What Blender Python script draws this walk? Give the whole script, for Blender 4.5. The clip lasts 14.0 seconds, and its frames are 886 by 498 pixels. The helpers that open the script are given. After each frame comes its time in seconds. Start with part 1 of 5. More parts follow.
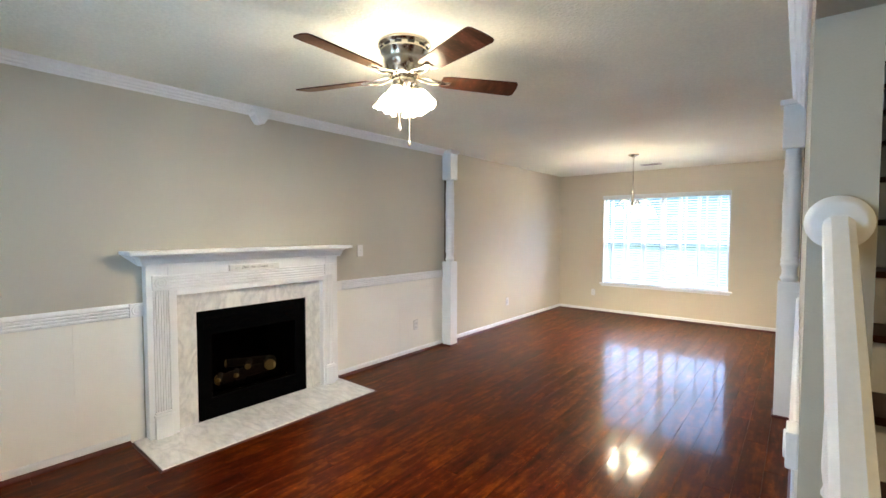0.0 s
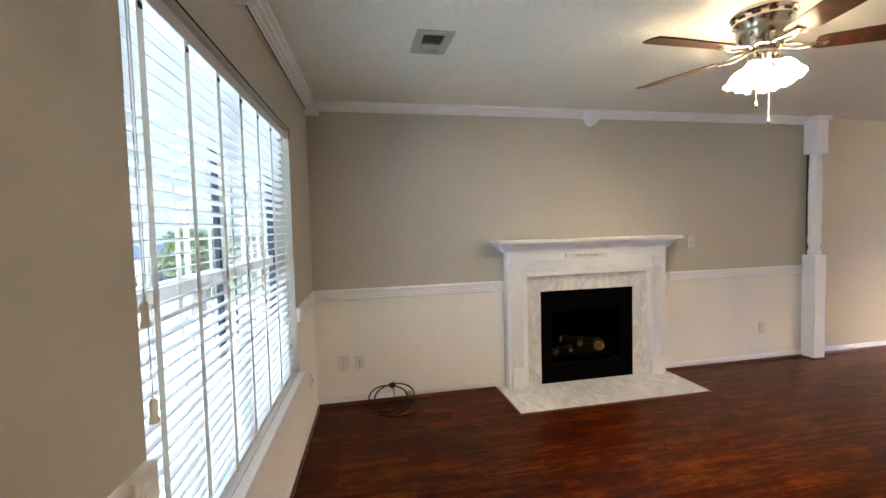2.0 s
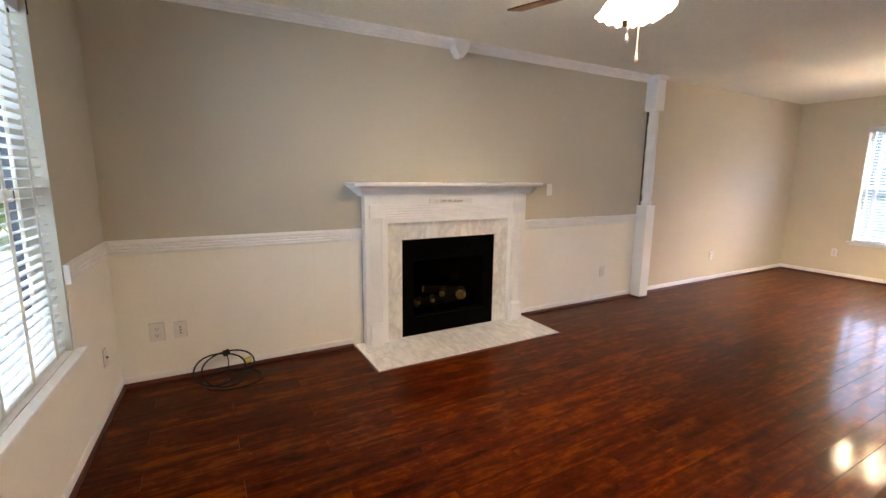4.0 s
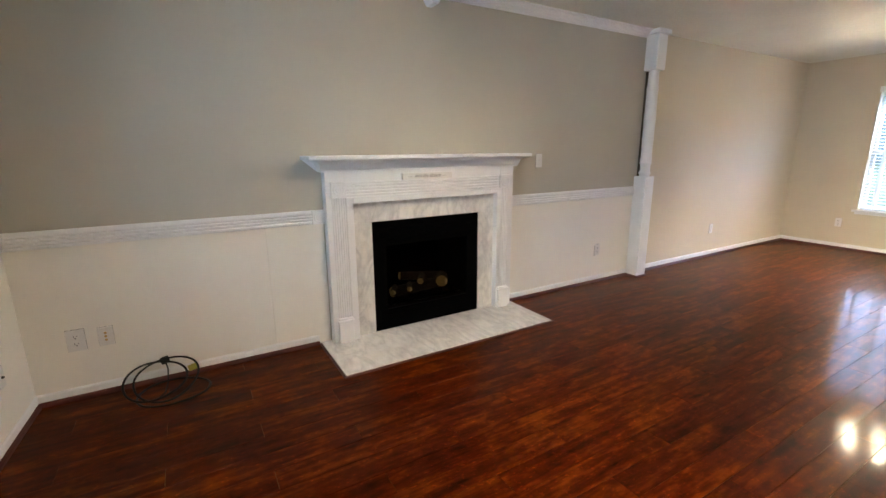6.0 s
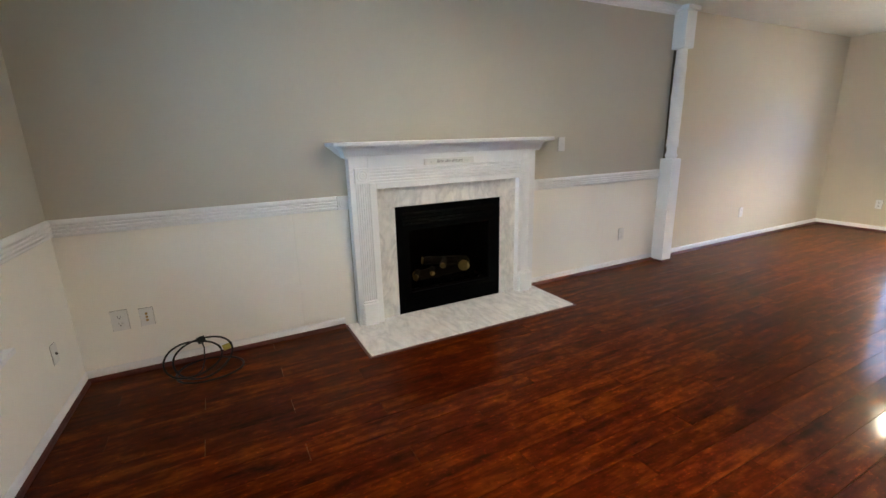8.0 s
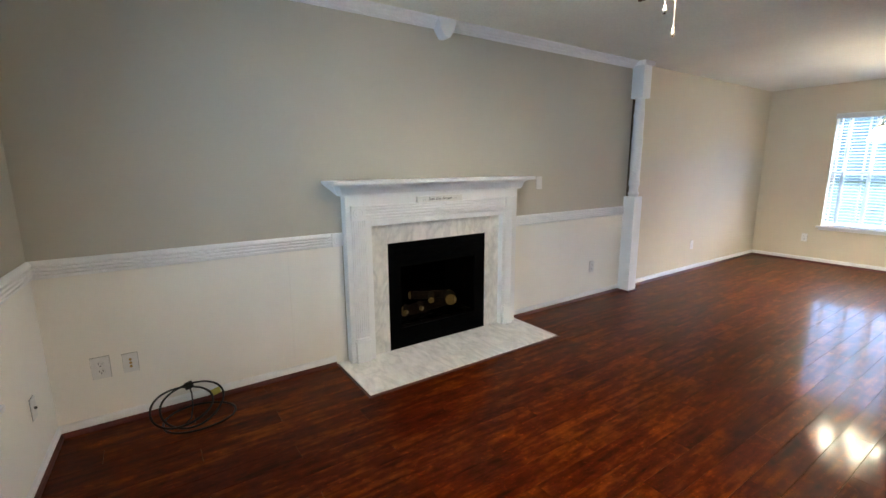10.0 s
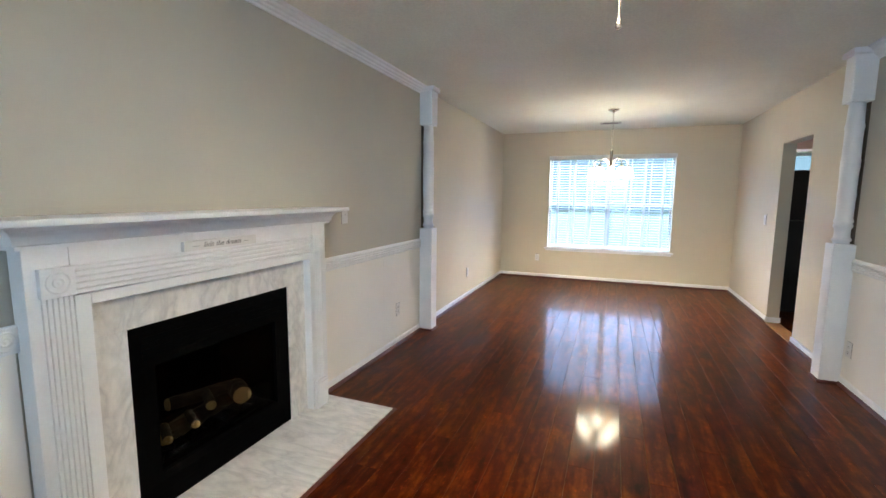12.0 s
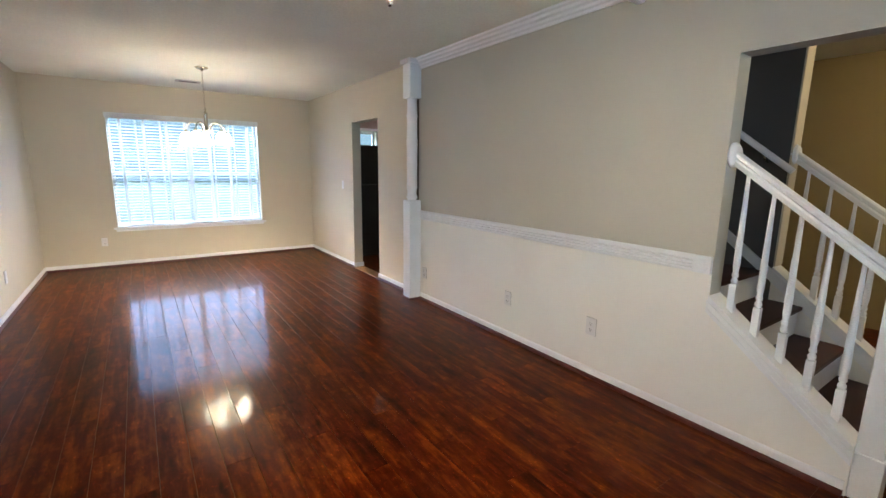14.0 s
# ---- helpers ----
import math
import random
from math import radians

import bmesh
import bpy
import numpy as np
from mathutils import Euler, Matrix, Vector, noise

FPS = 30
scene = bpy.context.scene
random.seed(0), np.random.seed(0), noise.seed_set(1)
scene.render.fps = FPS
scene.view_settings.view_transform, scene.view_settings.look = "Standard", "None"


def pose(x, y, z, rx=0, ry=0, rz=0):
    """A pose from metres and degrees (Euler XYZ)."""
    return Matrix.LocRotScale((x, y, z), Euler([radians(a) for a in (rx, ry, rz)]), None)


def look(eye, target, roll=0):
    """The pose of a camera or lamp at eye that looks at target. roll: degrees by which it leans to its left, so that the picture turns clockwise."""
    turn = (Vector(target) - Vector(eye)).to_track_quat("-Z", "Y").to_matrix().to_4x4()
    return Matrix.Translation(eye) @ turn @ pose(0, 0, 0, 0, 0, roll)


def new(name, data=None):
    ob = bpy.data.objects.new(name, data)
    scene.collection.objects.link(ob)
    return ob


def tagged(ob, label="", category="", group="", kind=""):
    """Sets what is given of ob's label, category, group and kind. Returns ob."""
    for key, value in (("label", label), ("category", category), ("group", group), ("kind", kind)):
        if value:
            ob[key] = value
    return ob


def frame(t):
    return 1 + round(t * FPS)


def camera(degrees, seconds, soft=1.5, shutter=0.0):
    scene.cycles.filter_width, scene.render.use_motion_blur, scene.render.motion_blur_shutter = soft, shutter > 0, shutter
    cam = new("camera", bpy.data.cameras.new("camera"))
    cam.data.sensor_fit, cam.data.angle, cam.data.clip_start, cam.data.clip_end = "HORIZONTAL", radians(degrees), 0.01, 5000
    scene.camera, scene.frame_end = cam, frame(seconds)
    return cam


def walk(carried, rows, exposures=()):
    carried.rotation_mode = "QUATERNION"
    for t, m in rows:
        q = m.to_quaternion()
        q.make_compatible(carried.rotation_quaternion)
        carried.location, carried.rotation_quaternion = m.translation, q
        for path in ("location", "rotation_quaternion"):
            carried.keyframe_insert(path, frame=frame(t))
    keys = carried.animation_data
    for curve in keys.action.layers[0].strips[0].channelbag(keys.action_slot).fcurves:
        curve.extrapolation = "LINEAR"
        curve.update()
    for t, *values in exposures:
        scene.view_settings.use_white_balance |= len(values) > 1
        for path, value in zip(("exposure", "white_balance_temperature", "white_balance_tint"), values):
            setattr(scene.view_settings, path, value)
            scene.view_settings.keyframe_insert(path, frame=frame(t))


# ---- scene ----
cam = camera(91.0, 14.0)
PATH = [
    (0, (3.467, 0.089, 1.452), (2.201, 1.635, 1.365), 0.1),
    (0.5, (3.638, 0.002, 1.404), (2.049, 1.208, 1.256), -0.3),
    (1, (3.652, -0.12, 1.407), (1.788, 0.596, 1.291), -0.8),
    (1.5, (3.616, -0.214, 1.414), (1.671, 0.238, 1.289), -0.3),
    (2, (3.611, -0.217, 1.439), (1.656, 0.193, 1.338), -1.5),
    (2.5, (3.624, -0.22, 1.53), (1.666, 0.187, 1.538), -0.6),
    (3, (3.595, -0.155, 1.478), (1.683, 0.43, 1.435), -0.1),
    (3.5, (3.506, -0.044, 1.383), (1.705, 0.785, 1.127), 0.1),
    (3.7, (3.403, -0.033, 1.379), (1.662, 0.899, 1.057), 1.1),
    (5.8, (2.941, 0.293, 1.345), (1.246, 1.27, 0.93), -0.8),
    (6, (2.922, 0.294, 1.349), (1.241, 1.281, 0.899), -0.4),
    (6.5, (2.925, 0.296, 1.342), (1.245, 1.271, 0.863), -0.2),
    (7, (2.944, 0.307, 1.348), (1.262, 1.274, 0.862), -0.3),
    (7.5, (2.95, 0.3, 1.347), (1.247, 1.222, 0.848), -0.8),
    (8, (2.961, 0.275, 1.338), (1.242, 1.164, 0.833), -1.4),
    (8.2, (2.967, 0.258, 1.364), (1.259, 1.151, 0.831), -1.6),
    (10.3, (2.795, -0.023, 1.404), (1.226, 1.18, 1.1), -0.3),
    (10.5, (2.739, 0.047, 1.379), (1.284, 1.387, 1.08), 1.3),
    (11, (2.446, 0.18, 1.398), (1.239, 1.761, 1.189), 1.7),
    (11.5, (2.123, 0.215, 1.411), (1.187, 1.973, 1.224), 0.9),
    (12, (1.824, 0.292, 1.389), (1.103, 2.141, 1.145), 0.5),
    (12.5, (1.516, 0.454, 1.376), (1.004, 2.361, 1.058), 0.1),
    (13, (1.318, 0.596, 1.355), (1.661, 2.52, 0.931), -0.1),
    (13.5, (1.244, 0.601, 1.362), (2.256, 2.27, 0.925), 0.3),
    (14, (1.065, 0.439, 1.383), (2.192, 2.051, 1.021), 0.8),
]
EXPOSURES = [(0, 2.53, 6150, 7), (0.5, 2.1, 6000, 7), (1.0, 2.15, 6200, 9), (2, 2.2, 6800, 14), (3, 2.3, 7400, 17), (3.5, 2.3, 7350, 17), (6, 2.2, 6500, 11), (8.2, 2.15, 6050, 7), (10.5, 2.2, 5950, 6), (11.5, 2.2, 5950, 6), (13.5, 2.15, 6100, 8), (14, 2.15, 6100, 8)]
walk(cam, [(t, look(eye, target, roll)) for t, eye, target, roll in PATH], EXPOSURES)

# ---- light ----
SUN_EL, SUN_AZ = radians(38), radians(200)
world = bpy.data.worlds.new("world")
scene.world = world
world.use_nodes = True
wn = world.node_tree
wn.nodes.clear()
sky = wn.nodes.new("ShaderNodeTexSky")
sky.sky_type, sky.sun_disc, sky.sun_elevation, sky.sun_rotation = "NISHITA", False, SUN_EL, SUN_AZ
sky.air_density, sky.dust_density = 1.0, 2.0
wbg = wn.nodes.new("ShaderNodeBackground")
wbg.inputs["Strength"].default_value = 0.15
wout = wn.nodes.new("ShaderNodeOutputWorld")
wn.links.new(sky.outputs[0], wbg.inputs[0])
wn.links.new(wbg.outputs[0], wout.inputs[0])

sun = new("sun", bpy.data.lights.new("sun", "SUN"))
sun.data.energy, sun.data.angle, sun.data.color = 3.0, radians(12), (1.0, 0.95, 0.88)
sun.matrix_world = pose(0, 0, 20, 52, 0, 110)


def window_lamp(name, x, y, z, w, h, rz, watts, colour, rx=75):
    """Stands in for the sky's light just outside a window's glass."""
    lamp = new(name, bpy.data.lights.new(name, "AREA"))
    lamp.data.shape, lamp.data.size, lamp.data.size_y = "RECTANGLE", w, h
    lamp.data.energy, lamp.data.color = watts, colour
    lamp.matrix_world = pose(x, y, z, rx, 0, rz)
    return lamp


window_lamp("daylight_front", 1.66, -2.00, 1.45, 3.0, 1.9, -3, 48, (0.60, 0.80, 1.0), 88)
window_lamp("daylight_back", 1.73, 9.1, 3.90, 3.4, 2.4, 180, 340, (0.57, 0.77, 1.0), 54)

# ---- materials ----


def mat(name, colour, rough=0.5, metal=0.0, vary=0.06, scale=3.0, bump=0.0, bump_scale=60.0, fine=0.03, spec=0.5, per_object=0.0, coat=0.0, depth=0.002):
    m = bpy.data.materials.new(name)
    m.use_nodes = True
    nt = m.node_tree
    b = nt.nodes["Principled BSDF"]
    b.inputs["Roughness"].default_value = rough
    b.inputs["Metallic"].default_value = metal
    b.inputs["Specular IOR Level"].default_value = spec
    b.inputs["Coat Weight"].default_value = coat
    tc = nt.nodes.new("ShaderNodeTexCoord")
    big = nt.nodes.new("ShaderNodeTexNoise")
    big.inputs["Scale"].default_value, big.inputs["Detail"].default_value = scale, 4
    small = nt.nodes.new("ShaderNodeTexNoise")
    small.inputs["Scale"].default_value, small.inputs["Detail"].default_value = bump_scale, 5
    nt.links.new(tc.outputs["Object"], big.inputs["Vector"])
    nt.links.new(tc.outputs["Object"], small.inputs["Vector"])
    mr = nt.nodes.new("ShaderNodeMapRange")
    mr.inputs["From Min"].default_value, mr.inputs["From Max"].default_value = 0.3, 0.7
    mr.inputs["To Min"].default_value, mr.inputs["To Max"].default_value = 1 - vary, 1 + vary
    nt.links.new(big.outputs["Fac"], mr.inputs["Value"])
    mf = nt.nodes.new("ShaderNodeMapRange")
    mf.inputs["From Min"].default_value, mf.inputs["From Max"].default_value = 0.3, 0.7
    mf.inputs["To Min"].default_value, mf.inputs["To Max"].default_value = 1 - fine, 1 + fine
    nt.links.new(small.outputs["Fac"], mf.inputs["Value"])
    mul = nt.nodes.new("ShaderNodeMath")
    mul.operation = "MULTIPLY"
    nt.links.new(mr.outputs[0], mul.inputs[0])
    nt.links.new(mf.outputs[0], mul.inputs[1])
    last = mul.outputs[0]
    if per_object:
        oi = nt.nodes.new("ShaderNodeObjectInfo")
        mo = nt.nodes.new("ShaderNodeMapRange")
        mo.inputs["To Min"].default_value, mo.inputs["To Max"].default_value = 1 - per_object, 1 + per_object
        nt.links.new(oi.outputs["Random"], mo.inputs["Value"])
        m2 = nt.nodes.new("ShaderNodeMath")
        m2.operation = "MULTIPLY"
        nt.links.new(last, m2.inputs[0])
        nt.links.new(mo.outputs[0], m2.inputs[1])
        last = m2.outputs[0]
    sc = nt.nodes.new("ShaderNodeVectorMath")
    sc.operation = "SCALE"
    sc.inputs[0].default_value = colour
    nt.links.new(last, sc.inputs["Scale"])
    nt.links.new(sc.outputs[0], b.inputs["Base Color"])
    if bump:
        bp = nt.nodes.new("ShaderNodeBump")
        bp.inputs["Strength"].default_value, bp.inputs["Distance"].default_value = bump, depth
        nt.links.new(small.outputs["Fac"], bp.inputs["Height"])
        nt.links.new(bp.outputs[0], b.inputs["Normal"])
    return m


def glow(name, colour, strength, base=0.85):
    m = bpy.data.materials.new(name)
    m.use_nodes = True
    b = m.node_tree.nodes["Principled BSDF"]
    b.inputs["Base Color"].default_value = (base, base * 0.99, base * 0.95, 1)
    b.inputs["Roughness"].default_value = 0.25
    b.inputs["Emission Color"].default_value = (*colour, 1)
    b.inputs["Emission Strength"].default_value = strength
    return m


def glass_mat(name="window_glass", ior=1.45, tint=(0.96, 0.98, 0.98)):
    m = bpy.data.materials.new(name)
    m.use_nodes = True
    nt = m.node_tree
    nt.nodes.clear()
    out = nt.nodes.new("ShaderNodeOutputMaterial")
    mix = nt.nodes.new("ShaderNodeMixShader")
    lw = nt.nodes.new("ShaderNodeLayerWeight")
    lw.inputs["Blend"].default_value = 0.5
    pw = nt.nodes.new("ShaderNodeMath")
    pw.operation = "POWER"
    pw.inputs[1].default_value = 5.0
    fr = nt.nodes.new("ShaderNodeMath")
    fr.operation = "MULTIPLY_ADD"
    f0 = ((ior - 1) / (ior + 1)) ** 2
    fr.inputs[1].default_value, fr.inputs[2].default_value = 1 - f0, f0
    nt.links.new(lw.outputs["Facing"], pw.inputs[0])
    nt.links.new(pw.outputs[0], fr.inputs[0])
    tr = nt.nodes.new("ShaderNodeBsdfTransparent")
    gl = nt.nodes.new("ShaderNodeBsdfGlossy")
    gl.inputs["Roughness"].default_value = 0.02
    tr.inputs["Color"].default_value = (*tint, 1)
    nt.links.new(fr.outputs[0], mix.inputs[0])
    nt.links.new(tr.outputs[0], mix.inputs[1])
    nt.links.new(gl.outputs[0], mix.inputs[2])
    nt.links.new(mix.outputs[0], out.inputs[0])
    return m


def sheer_mat(name, colour, through_it, rough=0.5):
    """Thin white plastic or cloth that lets some light through."""
    m = mat(name, colour, rough, vary=0.02)
    nt = m.node_tree
    b, out = nt.nodes["Principled BSDF"], nt.nodes["Material Output"]
    mix, tl = nt.nodes.new("ShaderNodeMixShader"), nt.nodes.new("ShaderNodeBsdfTranslucent")
    tl.inputs["Color"].default_value = (*colour, 1)
    mix.inputs[0].default_value = through_it
    nt.links.new(b.outputs[0], mix.inputs[1])
    nt.links.new(tl.outputs[0], mix.inputs[2])
    nt.links.new(mix.outputs[0], out.inputs[0])
    return m


def wood_floor_mat(name, dark, mid, light, rough, gloss=1.0, cut=0.03):
    """Red-brown boards: soft long figure, cross shimmer, a shade of its own for each board, under a clear glossy coat."""
    m = bpy.data.materials.new(name)
    m.use_nodes = True
    nt = m.node_tree
    nt.nodes.clear()
    L = nt.links.new

    def node(kind, **values):
        n = nt.nodes.new(kind)
        for k, v in values.items():
            n.inputs[k.replace("_", " ")].default_value = v
        return n

    def math_node(op, a, b, c=None):
        n = nt.nodes.new("ShaderNodeMath")
        n.operation = op
        for i, v in enumerate((a, b, c)):
            if isinstance(v, (int, float)):
                n.inputs[i].default_value = v
            elif v is not None:
                L(v, n.inputs[i])
        return n.outputs[0]

    tc, oi = nt.nodes.new("ShaderNodeTexCoord"), nt.nodes.new("ShaderNodeObjectInfo")
    sh = nt.nodes.new("ShaderNodeVectorMath")
    sh.operation = "SCALE"
    sh.inputs[0].default_value = (13.0, 29.0, 5.0)
    L(oi.outputs["Random"], sh.inputs["Scale"])
    add = nt.nodes.new("ShaderNodeVectorMath")
    L(tc.outputs["Object"], add.inputs[0])
    L(sh.outputs[0], add.inputs[1])

    def noise_at(sx, sy, detail, dist=0.0, rough=0.5):
        mp = node("ShaderNodeMapping", Scale=(sx, sy, 1))
        L(add.outputs[0], mp.inputs["Vector"])
        n = node("ShaderNodeTexNoise", Scale=1.0, Detail=detail, Distortion=dist, Roughness=rough)
        L(mp.outputs[0], n.inputs["Vector"])
        return n.outputs["Fac"]

    figure, grain, mottle = noise_at(11, 1.5, 3, 0.7), noise_at(34, 4.0, 3, 0.5, 0.55), noise_at(19, 11, 2, 0.3, 0.6)
    mixed = math_node("MULTIPLY_ADD", figure, 0.46, math_node("MULTIPLY_ADD", grain, 0.28, math_node("MULTIPLY", mottle, 0.26)))
    ramp = nt.nodes.new("ShaderNodeValToRGB")
    r = ramp.color_ramp
    r.elements[0].position, r.elements[0].color = 0.36, (*dark, 1)
    r.elements[1].position, r.elements[1].color = 0.66, (*light, 1)
    r.elements.new(0.50).color = (*mid, 1)
    L(mixed, ramp.inputs[0])
    tone = node("ShaderNodeMapRange", To_Min=0.86, To_Max=1.14)
    L(oi.outputs["Random"], tone.inputs["Value"])
    fleck = node("ShaderNodeMapRange", From_Min=0.60, From_Max=0.72, To_Min=1.0, To_Max=2.0)
    L(noise_at(85, 42, 2, 0.2, 0.6), fleck.inputs["Value"])
    sc = nt.nodes.new("ShaderNodeVectorMath")
    sc.operation = "SCALE"
    L(ramp.outputs[0], sc.inputs[0])
    L(math_node("MULTIPLY", tone.outputs[0], fleck.outputs[0]), sc.inputs["Scale"])
    body = node("ShaderNodeBsdfDiffuse", Roughness=0.0)
    L(sc.outputs[0], body.inputs["Color"])
    bump = node("ShaderNodeBump", Strength=0.03, Distance=0.0001)
    L(grain, bump.inputs["Height"])
    clear, haze = node("ShaderNodeBsdfGlossy", Roughness=rough), node("ShaderNodeBsdfGlossy", Roughness=rough * 3.4)
    coat, out = node("ShaderNodeMixShader", Fac=0.42), nt.nodes.new("ShaderNodeOutputMaterial")
    both = nt.nodes.new("ShaderNodeMixShader")
    for lobe in (clear, haze, body):
        L(bump.outputs[0], lobe.inputs["Normal"])
    haze.inputs["Color"].default_value = (1.0, 0.76, 0.50, 1)
    L(clear.outputs[0], coat.inputs[1])
    L(haze.outputs[0], coat.inputs[2])
    fr = node("ShaderNodeFresnel", IOR=1.5)
    share = math_node("MULTIPLY", math_node("MAXIMUM", math_node("SUBTRACT", fr.outputs[0], cut), 0.0), gloss)
    L(share, both.inputs[0])
    L(body.outputs[0], both.inputs[1])
    L(coat.outputs[0], both.inputs[2])
    L(both.outputs[0], out.inputs["Surface"])
    return m


def marble_mat():
    m = bpy.data.materials.new("marble")
    m.use_nodes = True
    nt = m.node_tree
    L = nt.links.new
    b = nt.nodes["Principled BSDF"]
    b.inputs["Roughness"].default_value = 0.22
    tc = nt.nodes.new("ShaderNodeTexCoord")
    n = nt.nodes.new("ShaderNodeTexNoise")
    n.inputs["Scale"].default_value, n.inputs["Detail"].default_value, n.inputs["Distortion"].default_value = 3.4, 12, 0.8
    mp = nt.nodes.new("ShaderNodeMapping")
    mp.inputs["Rotation"].default_value = (0.5, 0.3, 0.7)
    mp.inputs["Scale"].default_value = (1.0, 2.4, 1.4)
    L(tc.outputs["Object"], mp.inputs["Vector"])
    L(mp.outputs[0], n.inputs["Vector"])
    sub = nt.nodes.new("ShaderNodeMath")
    sub.operation = "SUBTRACT"
    sub.inputs[1].default_value = 0.5
    L(n.outputs["Fac"], sub.inputs[0])
    ab = nt.nodes.new("ShaderNodeMath")
    ab.operation = "ABSOLUTE"
    L(sub.outputs[0], ab.inputs[0])
    ramp = nt.nodes.new("ShaderNodeValToRGB")
    r = ramp.color_ramp
    r.elements[0].position, r.elements[0].color = 0.0, (0.61, 0.61, 0.615, 1)
    r.elements[1].position, r.elements[1].color = 0.11, (0.77, 0.765, 0.75, 1)
    e = r.elements.new(0.02)
    e.color = (0.67, 0.67, 0.665, 1)
    L(ab.outputs[0], ramp.inputs[0])
    cloud = nt.nodes.new("ShaderNodeTexNoise")
    cloud.inputs["Scale"].default_value, cloud.inputs["Detail"].default_value, cloud.inputs["Roughness"].default_value = 11.0, 8, 0.62
    L(mp.outputs[0], cloud.inputs["Vector"])
    fade = nt.nodes.new("ShaderNodeMapRange")
    fade.inputs["From Min"].default_value, fade.inputs["From Max"].default_value = 0.40, 0.60
    fade.inputs["To Min"].default_value, fade.inputs["To Max"].default_value = 0.92, 1.03
    L(cloud.outputs["Fac"], fade.inputs["Value"])
    tint = nt.nodes.new("ShaderNodeVectorMath")
    tint.operation = "SCALE"
    L(ramp.outputs[0], tint.inputs[0])
    L(fade.outputs[0], tint.inputs["Scale"])
    L(tint.outputs[0], b.inputs["Base Color"])
    return m


PAINT_GREIGE = mat("paint_greige", (0.505, 0.482, 0.417), 0.6, vary=0.03, scale=1.2, bump=0.25, bump_scale=220, fine=0.015)
PAINT_CREAM = mat("paint_cream", (0.61, 0.555, 0.44), 0.6, vary=0.03, scale=1.2, bump=0.25, bump_scale=220, fine=0.015)
PAINT_WAINSCOT = mat("paint_wainscot", (0.84, 0.825, 0.785), 0.5, vary=0.03, scale=1.5, bump=0.2, bump_scale=180, fine=0.015)
PAINT_TRIM = mat("paint_trim", (0.81, 0.825, 0.85), 0.34, vary=0.025, scale=6, bump=0.03, bump_scale=90, fine=0.02)
PAINT_CEILING = mat("paint_ceiling", (0.80, 0.81, 0.725), 0.9, vary=0.03, scale=2.0, bump=1.0, bump_scale=62, fine=0.05, depth=0.0045)
PAINT_HALL = mat("paint_hall", (0.36, 0.28, 0.14), 0.7, vary=0.04, scale=1.0, bump=0.2, bump_scale=200)
# The stairwell's dimness is put into this dark grey.
STAIRWELL_DIM = mat("stairwell_dim", (0.09, 0.088, 0.088), 0.7, vary=0.04, scale=1.0, bump=0.2, bump_scale=200)
PAINT_KITCHEN = mat("paint_kitchen", (0.75, 0.52, 0.48), 0.7, vary=0.04, scale=1.0)
WOOD_FLOOR = wood_floor_mat("floor_wood", (0.012, 0.0010, 0.0001), (0.050, 0.0058, 0.0004), (0.142, 0.0290, 0.0018), 0.115, 0.72, 0.044)
WOOD_SHOE = mat("shoe_wood", (0.075, 0.010, 0.004), 0.45, vary=0.3, scale=8)
WOOD_TREAD = mat("tread_wood", (0.030, 0.007, 0.004), 0.4, vary=0.3, scale=8, spec=0.15)
WOOD_BLADE = wood_floor_mat("blade_wood", (0.02, 0.007, 0.004), (0.055, 0.016, 0.009), (0.12, 0.035, 0.018), 0.22)
BACKING = mat("bare_backing_wood", (0.10, 0.075, 0.05), 0.7, vary=0.2)
MARBLE = marble_mat()
NICKEL = mat("brushed_nickel", (0.58, 0.53, 0.44), 0.22, 1.0, vary=0.05, scale=12)
BLACK_METAL = mat("black_metal", (0.0015, 0.0015, 0.0015), 0.6, 0.0, vary=0.2, scale=8, spec=0.02)
BLACK_INSIDE = mat("firebox_lining", (0.003, 0.0028, 0.0025), 0.9, vary=0.3, scale=10, bump=0.5, spec=0.1)
LOG_BARK = mat("log_bark", (0.016, 0.011, 0.006), 0.9, vary=0.5, scale=18, bump=1.0, bump_scale=50, fine=0.3)
LOG_CUT = mat("log_cut", (0.26, 0.18, 0.065), 0.8, vary=0.2, scale=25, bump=0.3)
PLASTIC = mat("plate_plastic", (0.72, 0.72, 0.72), 0.3, vary=0.02)
SLOT_DARK = mat("slot_dark", (0.03, 0.025, 0.02), 0.6)
BRASS = mat("brass_screw", (0.45, 0.30, 0.10), 0.3, 1.0)
RUBBER = mat("black_rubber", (0.006, 0.006, 0.006), 0.5, vary=0.1, spec=0.2)
YELLOW_TAPE = mat("yellow_tag", (0.45, 0.40, 0.08), 0.5)
BLIND_WHITE = sheer_mat("blind_white", (0.77, 0.80, 0.81), 0.16)
VENT_GREY = mat("vent_grey", (0.46, 0.44, 0.40), 0.5)
# Darker, bluish copy of the white slat: backlit shade put into its colour.
BACK_SLAT_SHADED = sheer_mat("back_slat_shaded", (0.44, 0.48, 0.54), 0.04)
BLIND_TAPE = sheer_mat("blind_tape", (0.74, 0.71, 0.66), 0.50, 0.8)
TASSEL = sheer_mat("tassel_plastic", (0.80, 0.72, 0.58), 0.45)
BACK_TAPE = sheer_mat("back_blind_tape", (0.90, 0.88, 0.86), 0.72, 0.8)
VINYL = mat("window_vinyl", (0.75, 0.75, 0.73), 0.35, vary=0.02)
DARK_FRAME = mat("dark_window_gasket", (0.02, 0.025, 0.04), 0.5)
GLASS = glass_mat()
